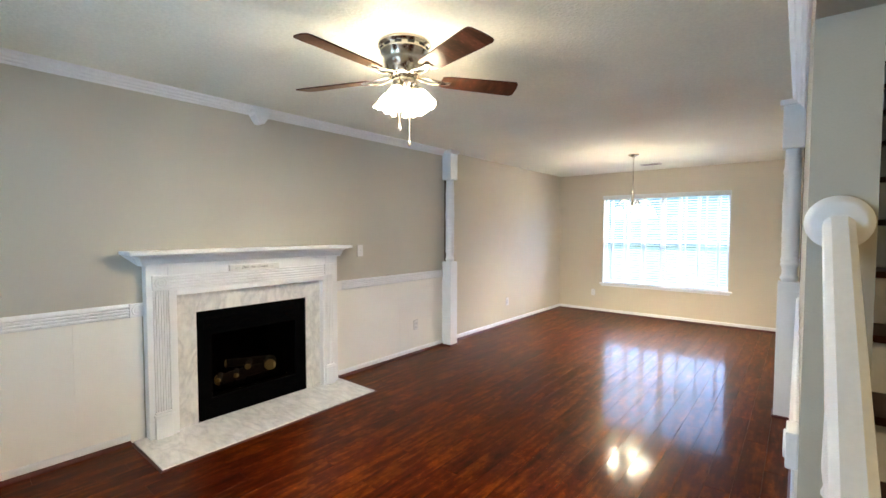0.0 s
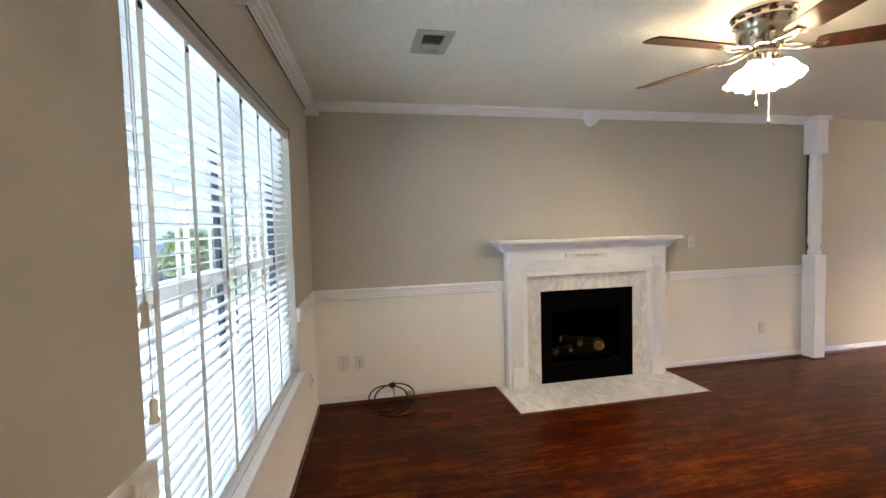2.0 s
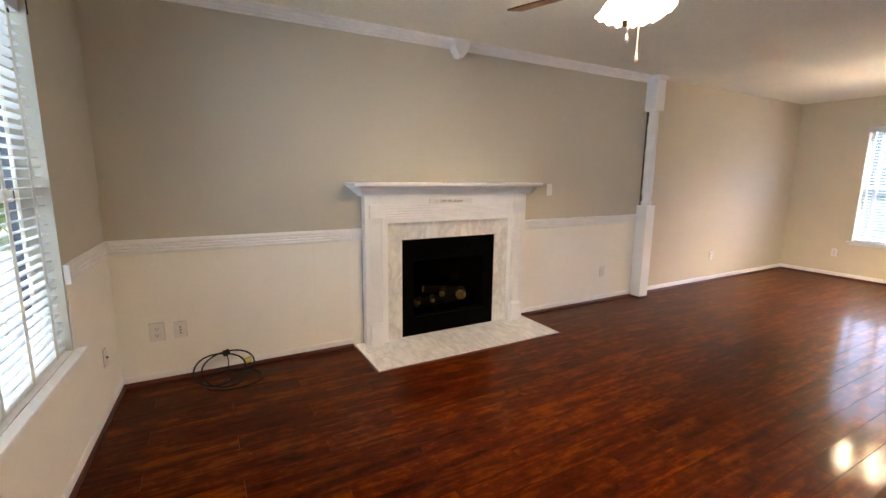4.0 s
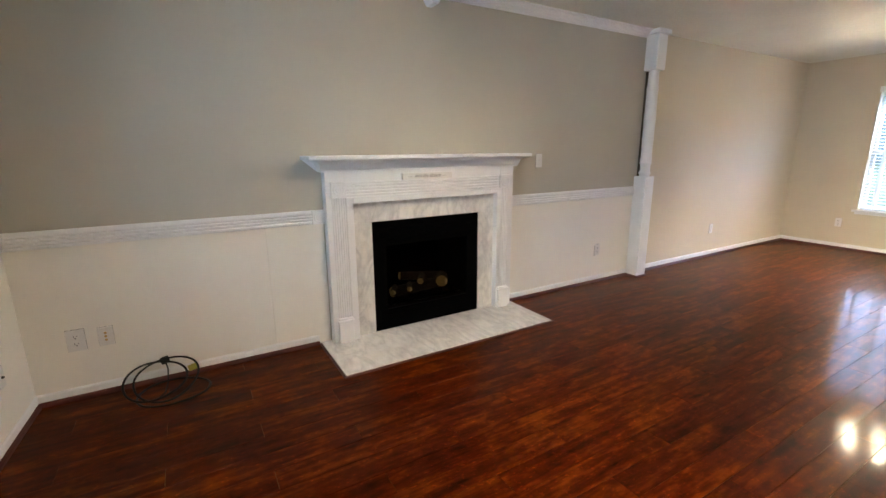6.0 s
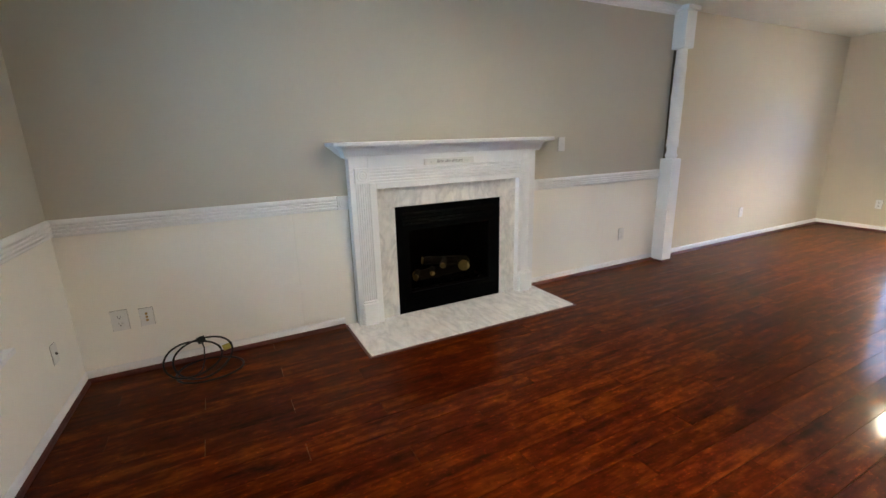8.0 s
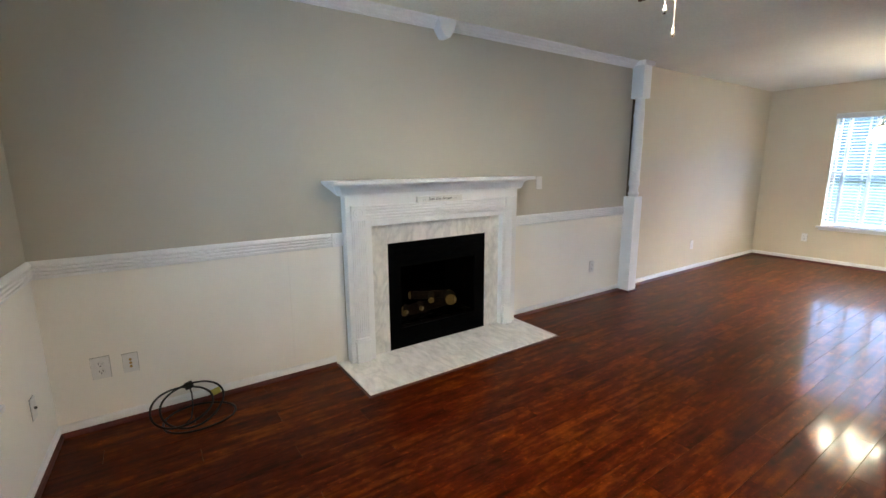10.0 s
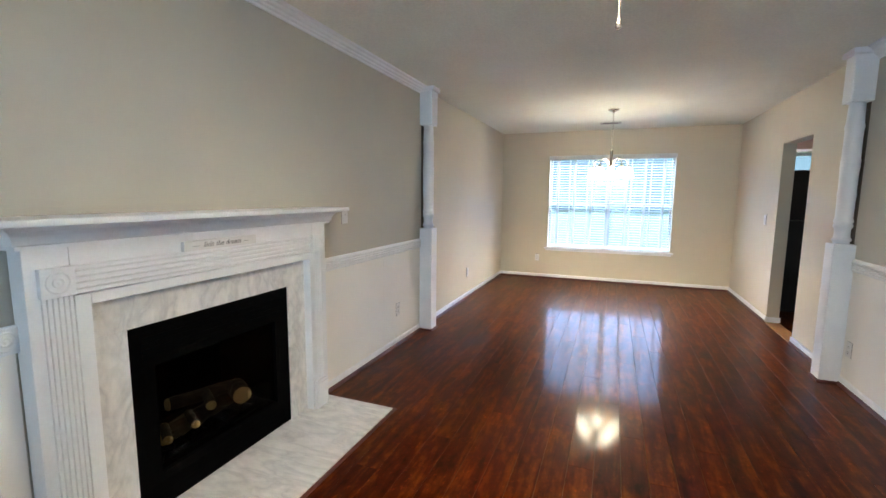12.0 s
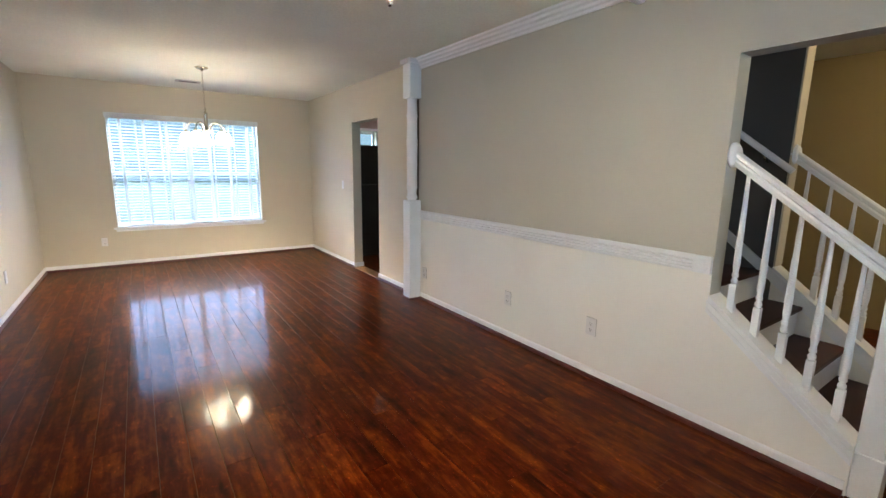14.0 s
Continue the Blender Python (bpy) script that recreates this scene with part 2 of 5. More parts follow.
FIRE_GLASS = glass_mat("smoked_glass", 1.12, (0.75, 0.72, 0.68))
FRIDGE = mat("fridge_black", (0.010, 0.009, 0.009), 0.45, vary=0.1)
GRASS = mat("grass_ground", (0.07, 0.11, 0.04), 0.9, vary=0.3, scale=2, bump=0.6)
ASPHALT = mat("asphalt", (0.10, 0.10, 0.105), 0.9, vary=0.1, scale=2, bump=0.5)
CONCRETE = mat("concrete", (0.42, 0.42, 0.42), 0.8, vary=0.1, scale=2, bump=0.3)
LEAF = mat("leaves", (0.12, 0.20, 0.07), 0.7, vary=0.4, scale=2)
BARK = mat("bark", (0.12, 0.09, 0.065), 0.9, vary=0.3, scale=8, bump=1.0)
SIDING = mat("house_siding", (0.55, 0.54, 0.50), 0.7, vary=0.05, scale=1)
ROOFING = mat("roof_shingle", (0.10, 0.09, 0.085), 0.9, vary=0.2, scale=3)
CAR_BLUE = mat("car_blue", (0.02, 0.06, 0.22), 0.25, 0.3, coat=1.0)
CAR_WHITE = mat("car_white", (0.70, 0.70, 0.70), 0.25, coat=1.0)
CAR_GLASS = mat("car_glass", (0.02, 0.025, 0.03), 0.08)
INK = mat("ink", (0.12, 0.12, 0.12), 0.6)
SHADE_GLOW = glow("lit_glass_shade", (1.0, 0.80, 0.56), 4.3)
BULB_GLOW = glow("lit_bulb", (1.0, 0.80, 0.56), 340.0)
HALL_FILL_GLOW = glow("hall_fill_glow", (1.0, 0.74, 0.40), 20.0)
CHAND_GLOW = glow("lit_white_shade", (1.0, 0.81, 0.59), 4.5)

# ---- building helpers ----


def box(bm, x0, x1, y0, y1, z0, z1):
    v = [bm.verts.new((x, y, z)) for x in (x0, x1) for y in (y0, y1) for z in (z0, z1)]
    for a, b, c, d in ((0, 1, 3, 2), (4, 6, 7, 5), (0, 4, 5, 1), (2, 3, 7, 6), (0, 2, 6, 4), (1, 5, 7, 3)):
        bm.faces.new((v[a], v[b], v[c], v[d]))


def soft_box(bm, x0, x1, y0, y1, z0, z1, r=0.003):
    """A box with bevelled edges."""
    t = bmesh.new()
    box(t, x0, x1, y0, y1, z0, z1)
    bmesh.ops.bevel(t, geom=t.edges[:], offset=r, segments=2, affect="EDGES", profile=0.6)
    join(bm, t)


def join(bm, t, m=None):
    if m is not None:
        t.transform(m)
    me = bpy.data.meshes.new("tmp")
    t.to_mesh(me)
    bm.from_mesh(me)
    bpy.data.meshes.remove(me)
    t.free()


def prism(bm, pts, axis, a, b):
    """A closed outline, swept along an axis from a to b. pts are the other two coordinates, in the order x, y, z."""

    def at(p, s):
        q = list(p)
        q.insert(axis, s)
        return q

    lo = [bm.verts.new(at(p, a)) for p in pts]
    hi = [bm.verts.new(at(p, b)) for p in pts]
    n = len(pts)
    for i in range(n):
        bm.faces.new((lo[i], lo[(i + 1) % n], hi[(i + 1) % n], hi[i]))
    bm.faces.new(lo[::-1])
    bm.faces.new(hi)


def lathe(bm, profile, cx=0.0, cy=0.0, seg=24, m=None):
    """Turns (radius, height) pairs round the z axis."""
    t = bmesh.new()
    rings = []
    for r, z in profile:
        if r < 1e-5:
            rings.append([t.verts.new((0, 0, z))])
        else:
            rings.append([t.verts.new((r * math.cos(2 * math.pi * i / seg), r * math.sin(2 * math.pi * i / seg), z)) for i in range(seg)])
    for a, b in zip(rings, rings[1:]):
        for i in range(seg):
            j = (i + 1) % seg
            if len(a) == 1 and len(b) > 1:
                t.faces.new((a[0], b[i], b[j]))
            elif len(b) == 1 and len(a) > 1:
                t.faces.new((a[i], a[j], b[0]))
            elif len(a) > 1:
                t.faces.new((a[i], a[j], b[j], b[i]))
    for f in t.faces:
        f.smooth = True
    join(bm, t, (Matrix.Translation((cx, cy, 0)) if m is None else m))


def tube(bm, pts, r, seg=8, closed=False):
    """A round bar along points."""
    pts = [Vector(p) for p in pts]
    rings = []
    n = len(pts)
    side = None
    for i, p in enumerate(pts):
        a = pts[(i - 1) % n] if (closed or i > 0) else p
        b = pts[(i + 1) % n] if (closed or i < n - 1) else p
        d = (b - a).normalized()
        if side is None:
            side = d.orthogonal().normalized()
        side = (side - d * side.dot(d)).normalized()
        up = d.cross(side)
        rings.append([bm.verts.new(p + r * (math.cos(2 * math.pi * k / seg) * side + math.sin(2 * math.pi * k / seg) * up)) for k in range(seg)])
    for i in range(n if closed else n - 1):
        a, b = rings[i], rings[(i + 1) % n]
        for k in range(seg):
            f = bm.faces.new((a[k], a[(k + 1) % seg], b[(k + 1) % seg], b[k]))
            f.smooth = True
    if not closed:
        bm.faces.new(rings[0][::-1])
        bm.faces.new(rings[-1])


def part(name, bm, material, parent=None, label=""):
    bmesh.ops.recalc_face_normals(bm, faces=bm.faces[:])
    me = bpy.data.meshes.new(name)
    bm.to_mesh(me)
    bm.free()
    me.materials.append(material)
    ob = new(name, me)
    if parent is not None:
        ob.parent = parent
    if label:
        ob["label"] = label
    return ob


def thing(name, x, y, z, label, category, group=""):
    ob = new(name)
    ob.empty_display_size = 0.1
    ob.location = (x, y, z)
    bpy.context.view_layer.update()
    return tagged(ob, label, category, group)


def settle(ob):
    """Keeps parts that were built in world coordinates in their places under a moved empty."""
    for c in ob.children:
        c.matrix_parent_inverse = Matrix.Translation(ob.location).inverted()


def setting(name, bm, material, label):
    return tagged(part(name, bm, material), label, kind="structure")


def cells(bm, axis, lo, hi, u, z, holes):
    """A wall as blocks: thick from lo to hi along its axis, over u and z, less the holes (u0, u1, z0, z1)."""
    us = sorted({*u, *[h[0] for h in holes], *[h[1] for h in holes]})
    us = [a for a in us if u[0] <= a <= u[1]]
    for a, b in zip(us, us[1:]):
        mid = (a + b) / 2
        cuts = sorted((h[2], h[3]) for h in holes if h[0] < mid < h[1])
        start = z[0]
        for c, d in [*cuts, (z[1], z[1])]:
            if c > start + 1e-6:
                if axis == 0:
                    box(bm, lo, hi, a, b, start, c)
                else:
                    box(bm, a, b, lo, hi, start, c)
            start = max(start, d)


# ---- the rooms ----
XE, YN, YF, H = 3.48, -0.535, 7.79, 2.44
YC = 4.30
NW = (0.77, 2.576, 0.55, 2.052)
FW = (0.80, 2.665, 0.535, 2.045)
OPEN_Y, OPEN_Z = 1.445, 1.945
DOOR = (5.285, 6.05, 0.0, 1.97)

YB = YN - 0.56  # the slab and ceiling reach past the front wall, which stands 3 degrees out of square


def swing(ob):
    """Turns a thing of the front wall about the room's corner."""
    bpy.context.view_layer.update()
    ob.matrix_world = pose(0, YN, 0, 0, 0, -3.0) @ pose(0, -YN, 0) @ ob.matrix_world
    return ob


bm = bmesh.new()
box(bm, -0.15, 6.6, YB, YF + 0.16, -0.25, -0.012)
floor = setting("floor", bm, mat("subfloor", (0.02, 0.008, 0.005), 0.6), "dark red-brown laminate floor boards with a glossy finish")

bm = bmesh.new()
box(bm, -0.15, 3.62, YB, YF + 0.16, H, H + 0.12)
box(bm, 3.62, 4.44, YB, 1.30, H, H + 0.12)
box(bm, 3.62, 4.44, 4.60, YF + 0.16, H, H + 0.12)
box(bm, 4.44, 6.6, YB, YF + 0.16, H, H + 0.12)
box(bm, 3.50, 4.56, 1.2, 4.8, 4.7, 4.8)
setting("ceiling", bm, PAINT_CEILING, "off-white ceiling with a fine stippled texture")

bm = bmesh.new()
cells(bm, 0, -0.15, 0, (YN, YC + 0.09), (-0.02, H), [(1.485, 2.235, 0.04, 0.755)])
for c in ((-0.50, -0.15, 1.30, 1.484), (-0.50, -0.15, 2.236, 2.42), (-0.50, -0.425, 1.484, 2.236)):
    box(bm, *c, -0.30, H)
box(bm, -0.425, -0.15, 1.484, 2.236, 0.76, H)
box(bm, -0.425, -0.15, 1.484, 2.236, -0.30, 0.035)
setting("wall_west", bm, PAINT_GREIGE, "greige painted living room wall above a white wainscot")
bm = bmesh.new()
box(bm, -0.15, 0, YC + 0.09, YF, -0.02, H)
setting("wall_west_dining", bm, PAINT_CREAM, "smooth beige painted dining room wall")
bm = bmesh.new()
cells(bm, 1, YN - 0.16, YN, (-0.16, 6.7), (-0.02, H - 0.003), [NW])
front_wall = setting("wall_north", bm, PAINT_GREIGE, "greige painted front wall around a wide window")
swing(front_wall)
bm = bmesh.new()
cells(bm, 1, YF, YF + 0.16, (-0.15, 6.6), (-0.02, H), [FW, (3.78, 4.7, 1.30, 2.02)])
setting("wall_south", bm, PAINT_CREAM, "beige painted end wall with a wide window")
bm = bmesh.new()
cells(bm, 0, XE, XE + 0.12, (YN - 0.25, YC + 0.09), (-0.02, H), [(YN - 0.25, OPEN_Y, -0.02, OPEN_Z)])
setting("wall_east", bm, PAINT_GREIGE, "greige painted wall with an opening to the stairs")
bm = bmesh.new()
cells(bm, 0, XE, XE + 0.12, (YC + 0.09, YF), (-0.02, H), [DOOR])
setting("wall_east_dining", bm, PAINT_CREAM, "beige painted wall with a cased opening to the kitchen")

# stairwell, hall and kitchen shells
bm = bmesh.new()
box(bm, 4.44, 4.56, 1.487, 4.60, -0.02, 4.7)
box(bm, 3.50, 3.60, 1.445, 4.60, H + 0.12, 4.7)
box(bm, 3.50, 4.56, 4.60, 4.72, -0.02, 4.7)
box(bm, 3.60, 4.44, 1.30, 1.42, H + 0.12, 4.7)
setting("wall_stairwell", bm, STAIRWELL_DIM, "stairwell wall with its dimness put into the dark grey colour")
bm = bmesh.new()
box(bm, 6.45, 6.6, YN - 0.42, 4.60, -0.02, H)
box(bm, 4.56, 6.45, 4.60, 4.72, -0.02, H)
setting("wall_hall", bm, PAINT_HALL, "dim golden brown hall wall")
bm = bmesh.new()
box(bm, 6.45, 6.6, 4.72, YF, -0.02, H)
box(bm, 3.62, 6.44, YF - 0.42, YF - 0.003, 2.03, H - 0.003)
setting("wall_kitchen", bm, PAINT_KITCHEN, "pinkish kitchen wall and soffit above a window")

# ---- wainscot, rails, skirtings, crown ----
RAIL = [(0, 0.862), (0.012, 0.862), (0.020, 0.870), (0.020, 0.880), (0.009, 0.884), (0.021, 0.889), (0.021, 0.899), (0.009, 0.903),
        (0.021, 0.908), (0.021, 0.918), (0.009, 0.922), (0.020, 0.928), (0.020, 0.938), (0.012, 0.950), (0.006, 0.955), (0, 0.955)]
CROWN_W = [(0, 2.376), (0.012, 2.376), (0.016, 2.388), (0.030, 2.394), (0.034, 2.404), (0.050, 2.410), (0.058, 2.422), (0.076, 2.427), (0.080, 2.440), (0, 2.440)]
CROWN = [(0, 2.350), (0.012, 2.350), (0.016, 2.368), (0.030, 2.376), (0.034, 2.392), (0.052, 2.402), (0.060, 2.418), (0.078, 2.426), (0.082, 2.440), (0, 2.440)]
BASE = [(0, 0.028), (0.013, 0.028), (0.013, 0.060), (0.009, 0.070), (0, 0.074)]
SHOE = [(0, 0.0), (0.024, 0.0), (0.023, 0.012), (0.018, 0.023), (0.012, 0.027), (0, 0.0275)]


def run(name, profile, material, label, wall, a, b):
    """A moulding along a wall: W, N, E or F (the far one)."""
    bm = bmesh.new()
    if wall == "W":
        prism(bm, [(d + 0.0005, z) for d, z in profile], 1, a, b)
    elif wall == "E":
        prism(bm, [(XE - d - 0.0005, z) for d, z in profile], 1, a, b)
    elif wall == "N":
        prism(bm, [(YN + d + 0.0005, z) for d, z in profile], 0, a, b)
    else:
        prism(bm, [(YF - d - 0.0005, z) for d, z in profile], 0, a, b)
    ob = setting(name, bm, material, label)
    return swing(ob) if wall == "N" else ob


def rosette(bm, m, s=0.046, t=0.026):
    """A square block with turned rings, facing +z, moved by m."""
    u = bmesh.new()
    soft_box(u, -s, s, -s, s, 0, t, 0.004)
    lathe(u, [(s * 0.78, t - 0.002), (s * 0.74, t + 0.004), (s * 0.62, t + 0.005), (s * 0.56, t - 0.001), (s * 0.40, t - 0.001),
              (s * 0.36, t + 0.004), (s * 0.26, t + 0.004), (s * 0.20, t), (s * 0.10, t + 0.003), (0, t + 0.004)], seg=20)
    join(bm, u, m)


def facing(x, y, z, wall):
    rot = {"W": (0, 90, 0), "E": (0, -90, 0), "N": (-90, 0, 0), "F": (90, 0, 0)}[wall]
    return pose(x, y, z, *rot)


for wall, a, b in (("W", YN, 1.00), ("W", 2.72, YC), ("N", 0.0, 0.668), ("N", 2.676, XE), ("E", 1.535, YC)):
    run("trim_chair_rail", RAIL, PAINT_TRIM, "white fluted wooden chair rail", wall, a, b)
for wall, x, y in (("W", 0, 1.04), ("W", 0, 2.68), ("N", 0.715, YN), ("N", 2.629, YN), ("E", XE, 1.492)):
    bm = bmesh.new()
    rosette(bm, facing(x, y, 0.908, wall))
    ob = setting("trim_rosette", bm, PAINT_TRIM, "square white rosette block at the end of the chair rail")
    if wall == "N":
        swing(ob)
for wall, a, b in (("W", YN, YC + 0.01), ("N", 0.0, XE), ("E", YN - 0.19, YC + 0.01)):
    run("trim_crown", CROWN if wall == "E" else CROWN_W, PAINT_TRIM, "white stepped crown moulding under the ceiling", wall, a, b)
for wall, a, b in (("W", YN, 0.985), ("W", 2.70, YC), ("N", 0.0, XE), ("E", 0.81, YC), ("W", YC + 0.15, YF), ("F", 0.0, XE), ("E", YC + 0.15, DOOR[0]), ("E", DOOR[1], YF)):
    run("baseboard", BASE, PAINT_TRIM, "low white painted skirting board", wall, a, b)
    run("trim_shoe", SHOE, WOOD_SHOE, "dark red wooden quarter round at the floor", wall, a, b)

wainscot = tagged(new("wall_wainscot_west"), "white painted flat wainscot panels with faint joints", kind="structure")
for a, b in ((YN + 0.001, 0.6998), (0.7006, 1.07), (2.64, 3.55), (3.5508, YC)):
    bm = bmesh.new()
    box(bm, 0.0, 0.006, a, b, 0.0, 0.864)
    part("panel", bm, PAINT_WAINSCOT, wainscot)
wainscot_n = tagged(new("wall_wainscot_north"), "cream white painted wainscot under the window", kind="structure")
for a, b, top in ((0.006, 0.7598, 0.864), (0.7602, 2.5898, 0.50), (2.5902, XE, 0.864)):
    bm = bmesh.new()
    box(bm, a, b, YN, YN + 0.006, 0.0, top)
    part("panel", bm, PAINT_WAINSCOT, wainscot_n)
swing(wainscot_n)
bm = bmesh.new()
box(bm, XE - 0.006, XE, 1.4450, YC, 0.0, 0.864)
setting("wall_wainscot_east", bm, PAINT_WAINSCOT, "white painted flat wainscot beside the stairs")


bm = bmesh.new()
tube(bm, [(0.766, YN + 0.004, 2.00), (0.768, YN + 0.004, 2.060), (1.4, YN + 0.004, 2.059), (2.0, YN + 0.004, 2.061), (2.576, YN + 0.004, 2.060)], 0.0028, 6)
swing(setting("trim_dark_line", bm, RUBBER, "thin black wire pinned above the front window"))
# Shadow gap under the crown, drawn as a thin black tube.
bm = bmesh.new()
tube(bm, [(0.10, YN + 0.016, 2.368), (1.0, YN + 0.016, 2.367), (1.87, YN + 0.016, 2.368)], 0.0030, 6)
swing(setting("trim_dark_line", bm, RUBBER, "thin black line drawn as the shadow gap under the crown moulding"))


def corbel(x, y, wall):
    bm = bmesh.new()
    t = bmesh.new()
    prism(t, [(-0.075, 0.0), (0.075, 0.0), (0.075, -0.030), (0.062, -0.045), (0.062, -0.072), (0.020, -0.130), (-0.020, -0.130), (-0.062, -0.072), (-0.062, -0.045), (-0.075, -0.030)], 2, 0, 0.095)
    bmesh.ops.bevel(t, geom=t.edges[:], offset=0.003, segments=1, affect="EDGES")
    rot = {"W": pose(x, y, H - 0.002, 90, 0, 90), "E": pose(x, y, H - 0.002, 90, 0, -90), "N": pose(x, y, H - 0.002, 90, 0, 180)}[wall]
    join(bm, t, rot)
    ob = setting("trim_corbel", bm, PAINT_TRIM, "white keystone block covering a joint in the crown moulding")
    if wall == "N":
        swing(ob)


corbel(0, 1.91, "W")
corbel(XE, 1.99, "E")
corbel(1.80, YN, "N")
bm = bmesh.new()
soft_box(bm, 0.0, 0.10, YN, YN + 0.10, 2.335, H - 0.002, 0.006)
setting("trim_corner_block", bm, PAINT_TRIM, "small white block in the corner of the crown moulding")


def pilaster(x0, x1, label):
    """Half post on the wall between living and dining room: square foot, turned shaft, square head and cap."""
    cx = (x0 + x1) / 2
    y0, y1 = YC + 0.005, YC + 0.145
    cy = (y0 + y1) / 2
    post = thing("column", cx, cy, 0, label, "column", "columns between the rooms")
    bm = bmesh.new()
    soft_box(bm, x0, x1, y0, y1, 0.018, 1.058, 0.005)
    part("foot", bm, PAINT_TRIM, post)
    bm = bmesh.new()
    r = 0.058
    prof = [(0.030, 1.053), (r * 0.80, 1.057), (r * 0.84, 1.07), (r, 1.083), (r, 1.094), (r * 0.86, 1.105), (r * 0.80, 1.13), (r * 0.84, 1.17), (r, 1.185),
            (r, 1.198), (r * 0.88, 1.210), (r, 1.222), (r, 1.232), (r * 0.9, 1.245), (r * 0.92, 1.40), (r * 0.97, 1.415), (r * 0.97, 1.425), (r * 0.92, 1.44),
            (r * 0.94, 1.60), (r, 1.615), (r, 1.625), (r * 0.95, 1.64), (r, 1.655), (r, 1.665), (r * 0.93, 1.68), (r * 0.90, 1.88), (r * 0.98, 1.895),
            (r * 0.98, 1.91), (r * 0.88, 1.93), (r * 0.84, 2.02), (r * 0.80, 2.072), (0.03, 2.078)]
    lathe(bm, prof, cx, cy, 28)
    part("shaft", bm, PAINT_TRIM, post)
    bm = bmesh.new()
    box(bm, x0 if x0 < 1 else x1 - 0.005, x0 + 0.005 if x0 < 1 else x1, cy - 0.028, cy + 0.028, 1.0585, 2.0735)
    part("backing_strip", bm, BACKING, post, "unpainted dark strip behind the shaft")
    bm = bmesh.new()
    soft_box(bm, x0, x1, y0, y1, 2.074, 2.395, 0.007)
    part("head", bm, PAINT_TRIM, post)
    bm = bmesh.new()
    soft_box(bm, x0 - (0.02 if x0 > 1 else 0), x1 + (0.02 if x0 < 1 else 0), y0 - 0.02, y1 + 0.02, 2.396, 2.437, 0.006)
    part("cap", bm, PAINT_TRIM, post)
    bm = bmesh.new()
    soft_box(bm, x0 - (0.012 if x0 > 1 else 0), x1 + (0.012 if x0 < 1 else 0), y0 - 0.012, y1 + 0.012, 0.0, 0.018, 0.004)
    part("shoe_strip", bm, WOOD_SHOE, post, "dark red wooden strip round the column's foot")
    settle(post)


pilaster(0.001, 0.135, "white painted half post with turned shaft on the fireplace wall")
pilaster(XE - 0.135, XE - 0.001, "white painted half post with turned shaft near the kitchen opening")

# ---- fireplace ----
FY0, FY1 = 1.075, 2.635


def fluted(bm, m, w, length, n, t=0.012):
    """A fluted board: w across x, length along y, ribs standing up in z."""
    u = bmesh.new()
    pts = [(-w / 2, 0), (-w / 2, t)]
    step = w / (n + 0.5)
    for i in range(n):
        a = -w / 2 + step * (i + 0.45)
        pts += [(a, t), (a + step * 0.12, t * 0.42), (a + step * 0.36, t * 0.42), (a + step * 0.48, t)]
    pts += [(w / 2, t), (w / 2, 0)]
    prism(u, pts, 1, 0, length)
    join(bm, u, m)


